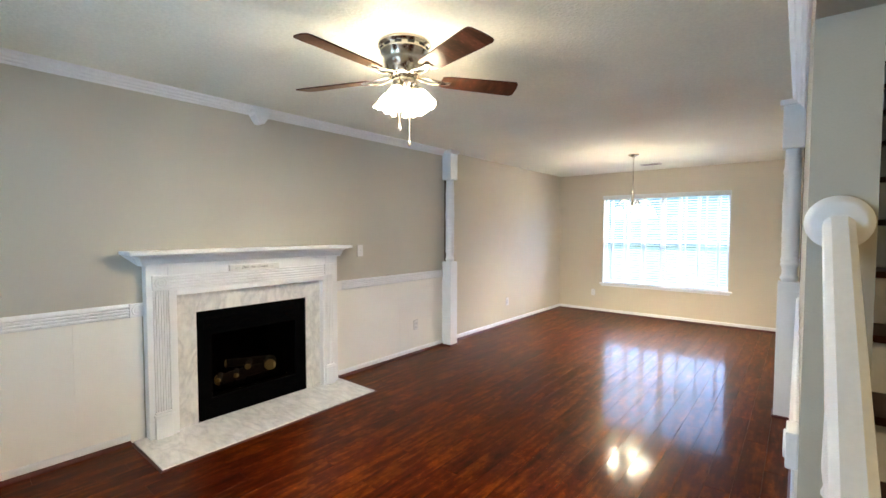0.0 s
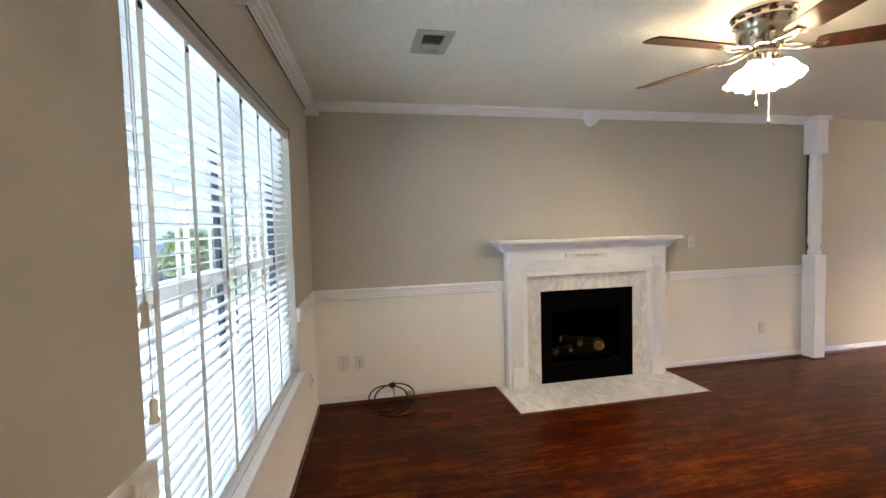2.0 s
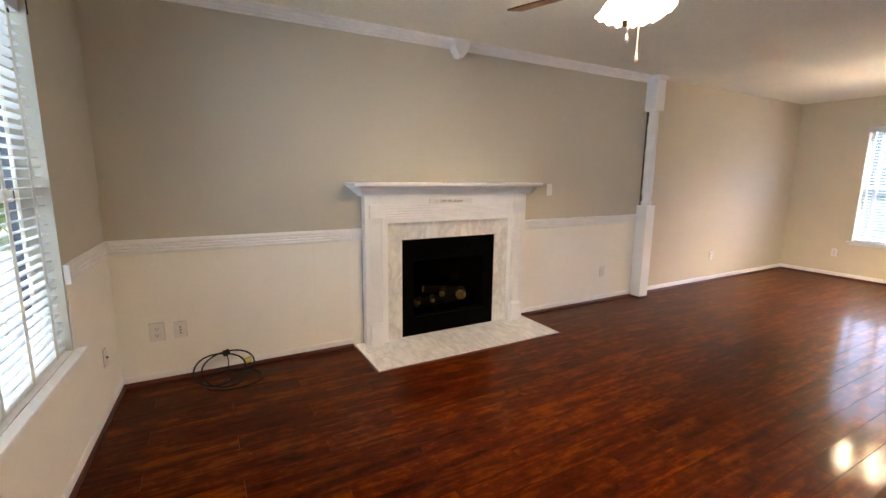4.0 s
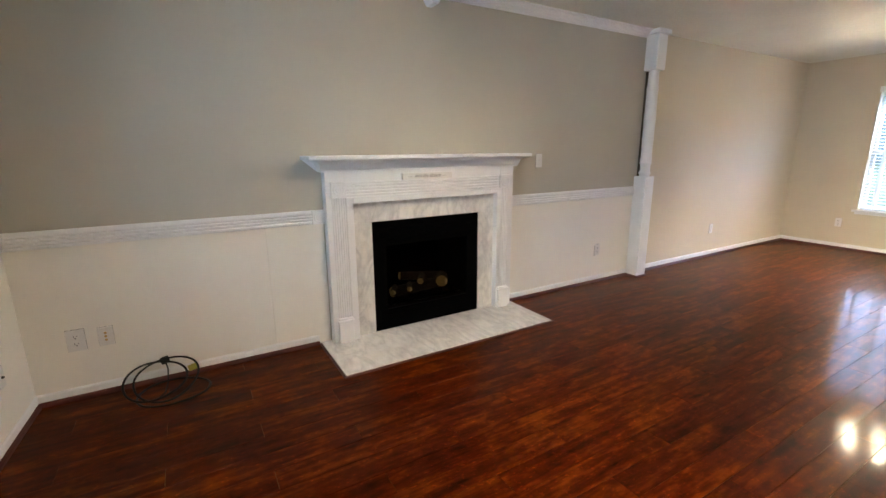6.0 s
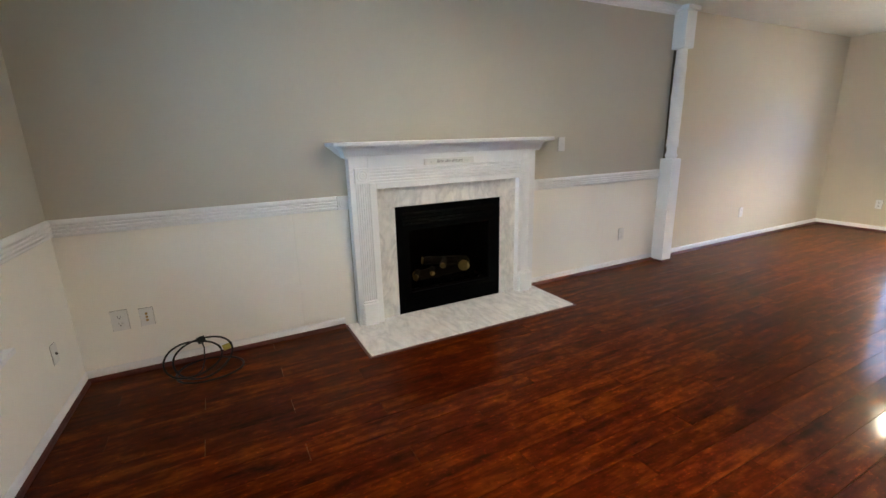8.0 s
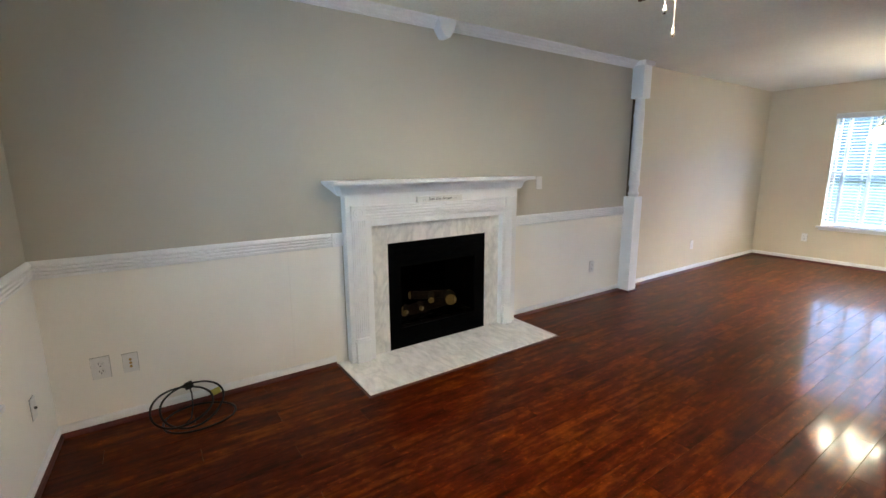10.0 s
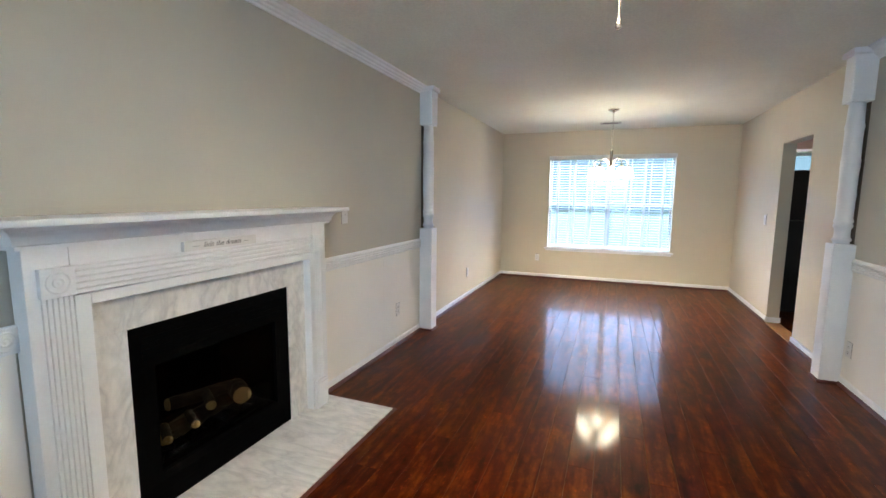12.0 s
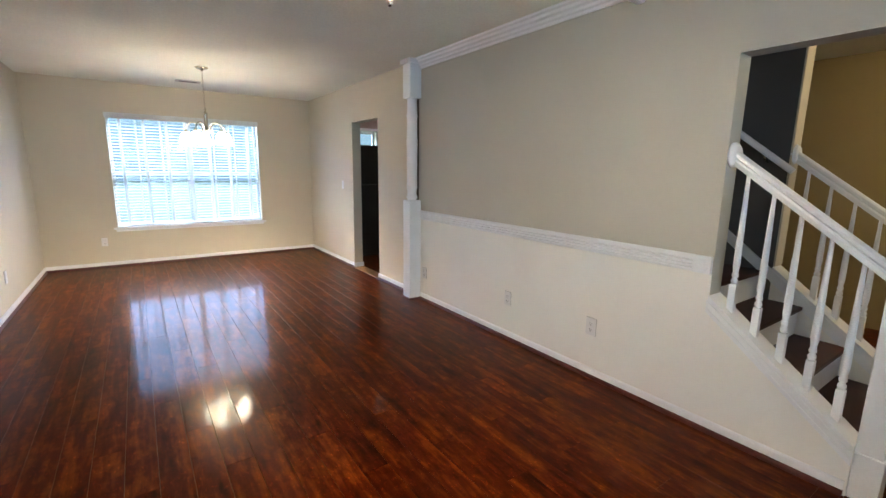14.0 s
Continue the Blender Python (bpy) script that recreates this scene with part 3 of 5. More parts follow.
def fireplace_surround():
    f = thing("fireplace_mantel", 0.05, 1.855, 0.012, "white painted wooden mantelpiece with fluted posts and moulded shelf", "mantelpiece")
    X = 0.085
    for name, a, b, s in (("side_board", FY0, 1.205, 1), ("side_board", 2.505, FY1, -1)):
        bm = bmesh.new()
        soft_box(bm, 0.007, X, a, b, 0.013, 1.242, 0.003)
        part(name, bm, PAINT_TRIM, f)
    bm = bmesh.new()
    soft_box(bm, 0.0075, X, 1.2055, 2.5045, 1.035, 1.242, 0.003)
    part("frieze_board", bm, PAINT_TRIM, f)
    # inner frame round the marble
    bm = bmesh.new()
    for a, b in ((1.206, 1.256), (2.466, 2.504)):
        soft_box(bm, 0.0080, X + 0.012, a, b, 0.0135, 1.034, 0.003)
    soft_box(bm, 0.0082, X + 0.0125, 1.2565, 2.4655, 0.992, 1.0342, 0.003)
    part("inner_frame", bm, PAINT_TRIM, f)
    for cy in (1.157, 2.535):
        bm = bmesh.new()
        fluted(bm, Matrix.Translation((X, cy, 0.195)) @ pose(0, 0, 0, 90, 0, 90), 0.088, 0.840, 5)
        part("fluted_post", bm, PAINT_TRIM, f)
        bm = bmesh.new()
        soft_box(bm, X + 0.0005, X + 0.030, cy - 0.052, cy + 0.052, 0.013, 0.165, 0.004)
        soft_box(bm, X + 0.0007, X + 0.036, cy - 0.058, cy + 0.058, 0.163, 0.182, 0.006)
        soft_box(bm, X + 0.0009, X + 0.028, cy - 0.050, cy + 0.050, 0.181, 0.196, 0.004)
        part("plinth", bm, PAINT_TRIM, f)
        bm = bmesh.new()
        rosette(bm, facing(X + 0.0005, cy, 1.088, "W"), 0.051, 0.024)
        part("corner_block", bm, PAINT_TRIM, f)
    bm = bmesh.new()
    fluted(bm, Matrix.Translation((X + 0.0003, 1.209, 1.088)) @ pose(0, 0, 0, 0, 90, 0), 0.096, 1.274, 4, 0.016)
    part("fluted_band", bm, PAINT_TRIM, f)
    # moulding that carries the shelf, returned at both ends
    prof = [(0.0, 1.205), (0.024, 1.205), (0.024, 1.218), (0.030, 1.222), (0.034, 1.236), (0.038, 1.250), (0.046, 1.264), (0.062, 1.275), (0.088, 1.281), (0.118, 1.284), (0.0, 1.284)]
    bm = bmesh.new()
    rows = []
    for d, z in prof[1:-1]:
        rows.append([bm.verts.new(p) for p in ((0.007, FY0 - d, z), (X + d, FY0 - d, z), (X + d, FY1 + d, z), (0.007, FY1 + d, z))])
    for a, b in zip(rows, rows[1:]):
        for i in range(3):
            bm.faces.new((a[i], a[i + 1], b[i + 1], b[i]))
    bm.faces.new(rows[0][::-1])
    bm.faces.new(rows[-1])
    bm.faces.new([r[0] for r in rows][::-1])
    bm.faces.new([r[3] for r in rows])
    part("crown_moulding", bm, PAINT_TRIM, f)
    bm = bmesh.new()
    soft_box(bm, 0.0005, 0.236, 0.948, 2.700, 1.285, 1.309, 0.006)
    part("shelf", bm, PAINT_TRIM, f)
    settle(f)


fireplace_surround()


def marble_surround():
    f = thing("marble_surround", 0.03, 1.86, 0.012, "white grey-veined marble facing around the black firebox", "fireplace surround")
    bm = bmesh.new()
    soft_box(bm, 0.007, 0.046, 1.2565, 1.400, 0.0125, 0.845, 0.002)
    part("slab", bm, MARBLE, f)
    bm = bmesh.new()
    soft_box(bm, 0.007, 0.046, 2.318, 2.4655, 0.0125, 0.845, 0.002)
    part("slab", bm, MARBLE, f)
    bm = bmesh.new()
    soft_box(bm, 0.007, 0.0465, 1.2565, 2.4655, 0.8455, 0.991, 0.002)
    part("slab", bm, MARBLE, f)
    settle(f)


marble_surround()
hearth = thing("hearth", 0.28, 1.84, 0, "flat white marble hearth with grey veins on the wood floor", "hearth")
bm = bmesh.new()
soft_box(bm, 0.001, 0.550, 1.0, 2.683, -0.004, 0.012, 0.002)
part("slab", bm, MARBLE, hearth)
for pts in ((0.551, 0.572, 0.985, 2.698), (0.001, 0.5505, 0.985, 0.9992), (0.001, 0.5505, 2.684, 2.698)):
    bm = bmesh.new()
    soft_box(bm, *pts, -0.006, 0.007, 0.002)
    part("edge_strip", bm, WOOD_SHOE, hearth, "dark wooden edge strip")
settle(hearth)


def firebox():
    f = thing("gas_fireplace", 0.02, 1.86, 0.012, "black metal gas fireplace insert with ceramic logs, unlit", "fireplace")
    Y0, Y1, Z0, Z1, G = 1.4005, 2.3175, 0.0125, 0.8448, 0.045
    bm = bmesh.new()
    box(bm, 0.0072, G - 0.006, Y0, Y0 + 0.105, Z0, Z1)
    box(bm, 0.0072, G - 0.006, Y1 - 0.105, Y1, Z0, Z1)
    box(bm, 0.0072, G - 0.006, Y0 + 0.105, Y1 - 0.105, 0.66, Z1)
    box(bm, 0.0072, G - 0.006, Y0 + 0.105, Y1 - 0.105, Z0, 0.17)
    part("face_frame", bm, BLACK_METAL, f)
    for z0, z1 in ((0.70, 0.80), (0.035, 0.135)):
        bm = bmesh.new()
        for i in range(4):
            z = z0 + (z1 - z0) * i / 4
            prism(bm, [(G - 0.006, z), (G - 0.001, z), (G - 0.005, z + 0.017), (G - 0.006, z + 0.017)], 1, Y0 + 0.05, Y1 - 0.05)
        part("louvre", bm, BLACK_METAL, f)
    bm = bmesh.new()
    box(bm, -0.42, -0.40, Y0 + 0.09, Y1 - 0.09, 0.05, 0.75)
    box(bm, -0.40, 0.0070, Y0 + 0.09, Y0 + 0.104, 0.05, 0.75)
    box(bm, -0.40, 0.0070, Y1 - 0.104, Y1 - 0.09, 0.05, 0.75)
    box(bm, -0.40, 0.0070, Y0 + 0.1042, Y1 - 0.1042, 0.735, 0.75)
    box(bm, -0.40, 0.0070, Y0 + 0.1042, Y1 - 0.1042, 0.05, 0.17)
    part("lining", bm, BLACK_INSIDE, f)
    bm = bmesh.new()
    box(bm, 0.012, 0.016, Y0 + 0.1052, Y1 - 0.1052, 0.1705, 0.6595)
    part("glass_front", bm, FIRE_GLASS, f)
    settle(f)
    rnd = random.Random(4)

    def log(y, x, z, length, r, yaw, tilt, name="fire_log"):
        t = bmesh.new()
        n, seg = 9, 14
        rings = []
        for i in range(n):
            s = i / (n - 1) - 0.5
            rr = r * (1 - 0.12 * abs(s)) * (1 + 0.06 * rnd.uniform(-1, 1))
            rings.append([t.verts.new((length * s, rr * (1 + 0.09 * rnd.uniform(-1, 1)) * math.cos(2 * math.pi * k / seg), rr * (1 + 0.09 * rnd.uniform(-1, 1)) * math.sin(2 * math.pi * k / seg))) for k in range(seg)])
        for a, b in zip(rings, rings[1:]):
            for k in range(seg):
                t.faces.new((a[k], a[(k + 1) % seg], b[(k + 1) % seg], b[k]))
        m = pose(x, y, z, 0, tilt, yaw)
        g = thing(name, x, y, z, "ceramic fire log with bark and sawn tan ends", "log", "logs in the fireplace")
        bark = bmesh.new()
        join(bark, t, m)
        part("bark", bark, LOG_BARK, g)
        for s in (-0.5, 0.5):
            e = bmesh.new()
            c = bmesh.new()
            lathe(c, [(0, 0.004), (r * 0.5, 0.005), (r * 0.86, 0.002), (r * 0.94, -0.004)], seg=14)
            join(e, c, m @ pose(length * s, 0, 0, 0, 90 if s > 0 else -90, 0))
            part("sawn_end", e, LOG_CUT, g)
        settle(g)

    log(1.82, -0.13, 0.245, 0.44, 0.044, 96, 0)
    log(1.88, -0.17, 0.325, 0.34, 0.034, 80, 5)
    log(1.60, -0.06, 0.280, 0.15, 0.022, -30, 0)
    log(1.735, -0.06, 0.285, 0.15, 0.021, -26, 0)
    log(1.85, -0.08, 0.330, 0.17, 0.026, -32, 0)
    log(2.035, -0.07, 0.300, 0.15, 0.050, -30, 0)
    g = thing("burner_grate", -0.14, 1.85, 0.17, "black metal burner tray with grate bars under the logs", "grate")
    bm = bmesh.new()
    soft_box(bm, -0.24, -0.03, 1.55, 2.16, 0.1702, 0.198, 0.004)
    part("tray", bm, BLACK_METAL, g)
    for i in range(6):
        bm = bmesh.new()
        y = 1.60 + i * 0.10
        tube(bm, [(-0.22, y, 0.205), (-0.03, y, 0.205), (-0.015, y, 0.215), (-0.012, y, 0.245)], 0.006)
        part("bar", bm, BLACK_METAL, g)
    settle(g)


firebox()

sign = thing("mantel_sign", 0.1, 1.82, 1.137, "small white wooden sign with black script on the mantelpiece", "sign")
bm = bmesh.new()
soft_box(bm, 0.0865, 0.108, 1.622, 2.03, 1.1365, 1.180, 0.002)
part("board", bm, PLASTIC, sign)
txt = bpy.data.curves.new("script", "FONT")
txt.body, txt.size, txt.align_x, txt.align_y, txt.shear, txt.extrude = "livin the dream", 0.035, "CENTER", "CENTER", 0.35, 0.0004
txt_ob = new("script", txt)
bpy.context.view_layer.update()
txt_me = bpy.data.meshes.new_from_object(txt_ob.evaluated_get(bpy.context.evaluated_depsgraph_get()))
bpy.data.objects.remove(txt_ob)
bm = bmesh.new()
bm.from_mesh(txt_me)
bm.transform(pose(0.1087, 1.822, 1.159, 90, 0, 90))
part("script", bm, INK, sign, "black script lettering")
for a, b in ((1.665, 1.698), (1.946, 1.982)):
    bm = bmesh.new()
    box(bm, 0.1083, 0.1088, a, b, 1.155, 1.1565)
    part("flourish", bm, INK, sign)
settle(sign)

# ---- windows ----


def window(name, x0, x1, z0, z1, y_in, y_out, label, units):
    """Double-hung units side by side in the wall; y_in is the room's face of the wall, y_out the glass side."""
    d = 1 if y_out > y_in else -1
    w = tagged(new(name), label, kind="structure")
    yg = y_in + d * 0.125
    ys = sorted((yg - 0.02, yg + 0.02))
    bm = bmesh.new()
    box(bm, x0, x0 + 0.035, *ys, z0, z1)
    box(bm, x1 - 0.035, x1, *ys, z0, z1)
    box(bm, x0 + 0.035, x1 - 0.035, *ys, z0, z0 + 0.04)
    box(bm, x0 + 0.035, x1 - 0.035, *ys, z1 - 0.04, z1)
    part("window_frame", bm, VINYL, w)
    W = (x1 - x0 - 0.07) / units
    zm = (z0 + z1) / 2 - 0.03
    for i in range(units):
        a, b = x0 + 0.035 + W * i, x0 + 0.035 + W * (i + 1)
        if i:
            for k, s in enumerate((-0.045, 0.013)):
                bm = bmesh.new()
                box(bm, a + s + 0.004, a + s + 0.028, yg - 0.010, yg + 0.010, z0 + 0.04, z1 - 0.04)
                part("mullion", bm, DARK_FRAME if d < 0 else VINYL, w)
            bm = bmesh.new()
            box(bm, a - 0.0125, a + 0.0125, ys[0] - 0.001, ys[1] + 0.001, z0 + 0.04, z1 - 0.04)
            part("mullion_cover", bm, VINYL, w)
        g0, g1 = a + (0.046 if i else 0.0), b - (0.046 if i < units - 1 else 0.0)
        bm = bmesh.new()
        box(bm, g0, g1, ys[0] + 0.002, ys[1] - 0.002, zm - 0.025, zm + 0.025)
        part("meeting_rail", bm, VINYL, w)
        for k in (1, 2):
            bm = bmesh.new()
            m = g0 + (g1 - g0) * k / 3
            box(bm, m - 0.009, m + 0.009, yg - 0.007, yg + 0.007, z0 + 0.04, zm - 0.025)
            box(bm, m - 0.009, m + 0.009, yg - 0.007, yg + 0.007, zm + 0.025, z1 - 0.04)
            part("glazing_bar", bm, VINYL, w)
        for za, zb in ((z0 + 0.04, zm - 0.025), (zm + 0.025, z1 - 0.04)):
            bm = bmesh.new()
            box(bm, g0, g1, yg - 0.002, yg + 0.002, za, zb)
            pane = part("pane", bm, GLASS, w)
            pane.visible_shadow = False
    bm = bmesh.new()
    lo, hi = sorted((y_in - d * 0.045, yg - d * 0.021))
    soft_box(bm, x0 - 0.045, x1 + 0.045, min(y_in - d * 0.045, y_in), max(y_in - d * 0.045, y_in), z0 - 0.024, z0, 0.006)
    box(bm, x0 + 0.0005, x1 - 0.0005, min(y_in, yg - d * 0.021), max(y_in, yg - d * 0.021), z0 - 0.0005, z0 + 0.004)
    lo, hi = sorted((y_in - d * 0.001, y_in - d * 0.016))
    soft_box(bm, x0 - 0.02, x1 + 0.02, lo, hi, z0 - 0.055, z0 - 0.0245, 0.003)
    part("window_sill", bm, PAINT_TRIM, w)
    if d < 0:
        for a in (x0 + 0.037, x1 - 0.055):
            bm = bmesh.new()
            box(bm, a, a + 0.018, yg - 0.010, yg + 0.024, z0 + 0.04, z1 - 0.04)
            part("dark_edge", bm, DARK_FRAME, w, "dark rubber gasket")
    return w


swing(window("window_1", *NW, YN, YN - 0.16, "wide front window of two double-hung units with dark mullions", 2))
window("window_2", *FW, YF, YF + 0.16, "wide back window of white double-hung units", 2)
window("window_3", 3.78, 4.7, 1.30, 2.02, YF, YF + 0.16, "small kitchen window of two panes", 1)


def blind(label, x0, x1, z0, z1, y, d, tilt, tapes, cords=True, edge=0.04):
    """A horizontal blind: headrail with valance, slats, bottom rail, cloth tapes. d: +1 where the room lies towards +y."""
    b = thing("window_blind", (x0 + x1) / 2, y, z0, label, "blind", "")
    bm = bmesh.new()
    box(bm, x0, x1, y - 0.024, y + 0.024, z1 - 0.045, z1)
    part("headrail", bm, BLIND_WHITE, b)
    bm = bmesh.new()
    if d < 0:
        soft_box(bm, x0 - 0.004, x1 + 0.004, y - 0.040, y - 0.030, z1 - 0.062, z1 + 0.004, 0.004)
        part("valance", bm, BLIND_WHITE, b)
    else:
        soft_box(bm, x0, x1, y + 0.0245, y + 0.027, z1 - 0.045, z1, 0.001)
        part("head_strip", bm, BLIND_WHITE, b)
    bm = bmesh.new()
    soft_box(bm, x0, x1, y - 0.025, y + 0.025, z0 + 0.004, z0 + 0.022, 0.004)
    part("bottom_rail", bm, BLIND_WHITE, b)
    pitch = 0.0405
    n = int((z1 - 0.07 - z0 - 0.03) / pitch)
    slat_bm = bmesh.new()
    prism(slat_bm, [(-0.025, 0), (-0.012, 0.0025), (0, 0.0032), (0.012, 0.0025), (0.025, 0), (0.025, 0.0022), (0.012, 0.0048), (0, 0.0055), (-0.012, 0.0048), (-0.025, 0.0022)], 0, x0 + 0.002, x1 - 0.002)
    bmesh.ops.recalc_face_normals(slat_bm, faces=slat_bm.faces[:])
    me = bpy.data.meshes.new("slat")
    slat_bm.to_mesh(me)
    slat_bm.free()
    me.materials.append(BLIND_WHITE if d > 0 else BACK_SLAT_SHADED)
    rnd = random.Random(7)
    for i in range(n):
        s = new("slat", me)
        s.parent = b
        s.matrix_basis = pose(0, y, z0 + 0.055 + i * pitch, d * (tilt + rnd.uniform(-1.5, 1.5)), 0, rnd.uniform(-0.03, 0.03))
    for k in range(tapes):
        x = x0 + edge + (x1 - x0 - 2 * edge) * k / (tapes - 1)
        for s in (-1, 1):
            bm = bmesh.new()
            yy = y + s * 0.0268
            box(bm, x - 0.0145, x + 0.0145, yy - 0.0007, yy + 0.0007, z0 + 0.006, z1 - 0.047)
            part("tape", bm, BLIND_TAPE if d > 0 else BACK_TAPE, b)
        bm = bmesh.new()
        soft_box(bm, x - 0.008, x + 0.008, y + d * 0.0275 - 0.004, y + d * 0.0275 + 0.004, z1 - 0.078, z1 - 0.063, 0.002)
        part("clip", bm, SLOT_DARK, b)
    if cords:
        for x, z in ((x1 - 0.040, z0 + 0.725), (x1 - 0.052, z0 + 0.500)):
            bm = bmesh.new()
            tube(bm, [(x, y + d * 0.034, z1 - 0.06), (x + 0.002, y + d * 0.036, z + 0.25), (x, y + d * 0.036, z)], 0.0016, 6)
            c = part("cord", bm, BLIND_TAPE, b)
            bm = bmesh.new()
            lathe(bm, [(0, 0.056), (0.006, 0.056), (0.0095, 0.048), (0.0085, 0.030), (0.0085, 0.018), (0.0115, 0.006), (0.0115, 0.0), (0, 0.0)], seg=12, m=Matrix.Translation((x, y + d * 0.036, z - 0.05)))
            part("tassel", bm, TASSEL, b)
    settle(b)
    for c in b.children:
        if c.name.startswith("slat"):
            c.matrix_parent_inverse = Matrix.Translation(b.location).inverted()
    return b


swing(blind("half-open white slatted blind with tapes and tassels, front window", 0.780, 2.566, 0.556, 2.046, YN - 0.046, 1, 9, 7, True, 0.115))
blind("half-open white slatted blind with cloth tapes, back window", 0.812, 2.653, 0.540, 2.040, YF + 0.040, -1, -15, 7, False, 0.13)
bm = bmesh.new()
soft_box(bm, 0.79, 2.675, YF - 0.022, YF - 0.001, 1.985, 2.052, 0.004)
setting("trim_window_valance", bm, BLIND_WHITE, "white valance board over the back window's blind")

# ---- ceiling fan ----


def tulip(m, r, h, material, parent, name="glass_shade"):
    """A bell of glass with a scalloped rim, opening towards -z."""
    t = bmesh.new()
    seg, prof = 32, [(0.24, 0.0), (0.36, -0.06), (0.62, -0.22), (0.80, -0.45), (0.86, -0.68), (0.94, -0.86), (1.06, -1.0)]
    rings = []
    for k, (rr, z) in enumerate(prof):
        wave = 0.055 * max(0, k - 3) / 3
        rings.append([t.verts.new((r * rr * (1 + wave * math.cos(8 * 2 * math.pi * i / seg)) * math.cos(2 * math.pi * i / seg), r * rr * (1 + wave * math.cos(8 * 2 * math.pi * i / seg)) * math.sin(2 * math.pi * i / seg), h * z + 0.006 * wave / 0.055 * math.cos(8 * 2 * math.pi * i / seg))) for i in range(seg)])
    for a, b in zip(rings, rings[1:]):
        for i in range(seg):
            f = t.faces.new((a[i], a[(i + 1) % seg], b[(i + 1) % seg], b[i]))
            f.smooth = True
    bmesh.ops.solidify(t, geom=t.faces[:], thickness=0.003)
    bm = bmesh.new()
    join(bm, t, m)
    shade = part(name, bm, material, parent)
    bm = bmesh.new()
    lathe(bm, [(0, -h * 0.30), (0.010, -h * 0.32), (0.019, -h * 0.55), (0.022, -h * 0.68), (0.016, -h * 0.82), (0, -h * 0.86)], seg=14, m=m)
    part("bulb", bm, BULB_GLOW, shade, "lit bulb")
    return shade


def ceiling_fan(cx, cy):
    fan = thing("ceiling_fan", cx, cy, H, "brushed nickel ceiling fan, dark wood blades, four lit shades", "ceiling fan")
    bm = bmesh.new()
    lathe(bm, [(0, 2.4395), (0.138, 2.4395), (0.141, 2.430), (0.140, 2.424), (0.128, 2.419), (0.125, 2.402), (0.129, 2.397), (0.129, 2.389), (0.115, 2.381), (0.113, 2.345), (0.106, 2.318), (0.094, 2.298), (0.083, 2.284), (0.080, 2.270), (0, 2.268)], cx, cy, 40)
    part("motor_housing", bm, NICKEL, fan)
    for i in range(12):
        a = 2 * math.pi * i / 12
        bm, t = bmesh.new(), bmesh.new()
        soft_box(t, -0.002, 0.002, -0.018, 0.018, -0.006, 0.006, 0.001)
        join(bm, t, Matrix.Translation((cx + 0.1262 * math.cos(a), cy + 0.1262 * math.sin(a), 2.4085)) @ pose(0, 0, 0, 0, 0, math.degrees(a)))
        part("vent_slot", bm, SLOT_DARK, fan)
    bm = bmesh.new()
    lathe(bm, [(0, 2.270), (0.050, 2.270), (0.052, 2.262), (0.062, 2.256), (0.062, 2.232), (0.052, 2.224), (0.048, 2.205), (0.030, 2.190), (0.012, 2.180), (0.010, 2.165), (0, 2.162)], cx, cy, 32)
    part("switch_housing", bm, NICKEL, fan)
    for i in range(5):
        deg = -88 + 72 * i
        m = Matrix.Translation((cx, cy, 2.262)) @ pose(0, 0, 0, 0, 0, deg)
        t = bmesh.new()
        pts = [(0.205, -0.044), (0.24, -0.055), (0.40, -0.062), (0.57, -0.069), (0.618, -0.070), (0.632, -0.066), (0.640, -0.054), (0.652, 0.0), (0.654, 0.052), (0.648, 0.064), (0.634, 0.070), (0.57, 0.069), (0.40, 0.062), (0.24, 0.055), (0.205, 0.044)]
        prism(t, pts, 2, -0.003, 0.003)
        t.transform(pose(0, 0, 0, -12, 0, 0))
        bmesh.ops.recalc_face_normals(t, faces=t.faces[:])
        me = bpy.data.meshes.new("blade")
        t.to_mesh(me)
        t.free()
        me.materials.append(WOOD_BLADE)
        bl = new("blade", me)
        bl.parent = fan
        bl.matrix_basis = m
        bm = bmesh.new()
        u = bmesh.new()
        tube(u, [(0.075, 0.012, 0.006), (0.11, 0.030, 0.002), (0.15, 0.032, -0.006), (0.19, 0.020, -0.008), (0.235, 0.0, -0.007), (0.19, -0.020, -0.008), (0.15, -0.032, -0.006), (0.11, -0.030, 0.002), (0.075, -0.012, 0.006)], 0.006, 8)
        soft_box(u, 0.185, 0.255, -0.022, 0.022, -0.010, -0.0045, 0.002)
        join(bm, u, m)
        part("blade_bracket", bm, NICKEL, fan)
    for i in range(4):
        deg = 20 + 90 * i
        m = Matrix.Translation((cx, cy, 2.222)) @ pose(0, 0, 0, 0, 0, deg)
        bm = bmesh.new()
        u = bmesh.new()
        tube(u, [(0.045, 0, 0.012), (0.060, 0, 0.014), (0.070, 0, 0.002), (0.073, 0, -0.014)], 0.008, 8)
        lathe(u, [(0, 0.012), (0.020, 0.012), (0.026, 0.0), (0.026, -0.022), (0, -0.022)], seg=16, m=pose(0.073, 0, -0.022, 0, 24, 0) @ Matrix.Rotation(math.pi, 4, "X") @ Matrix.Rotation(math.pi, 4, "X"))
        join(bm, u, m)
        part("lamp_arm", bm, NICKEL, fan)
        tulip(m @ pose(0.075, 0, -0.030, 0, -24, 0), 0.060, 0.105, SHADE_GLOW, fan)
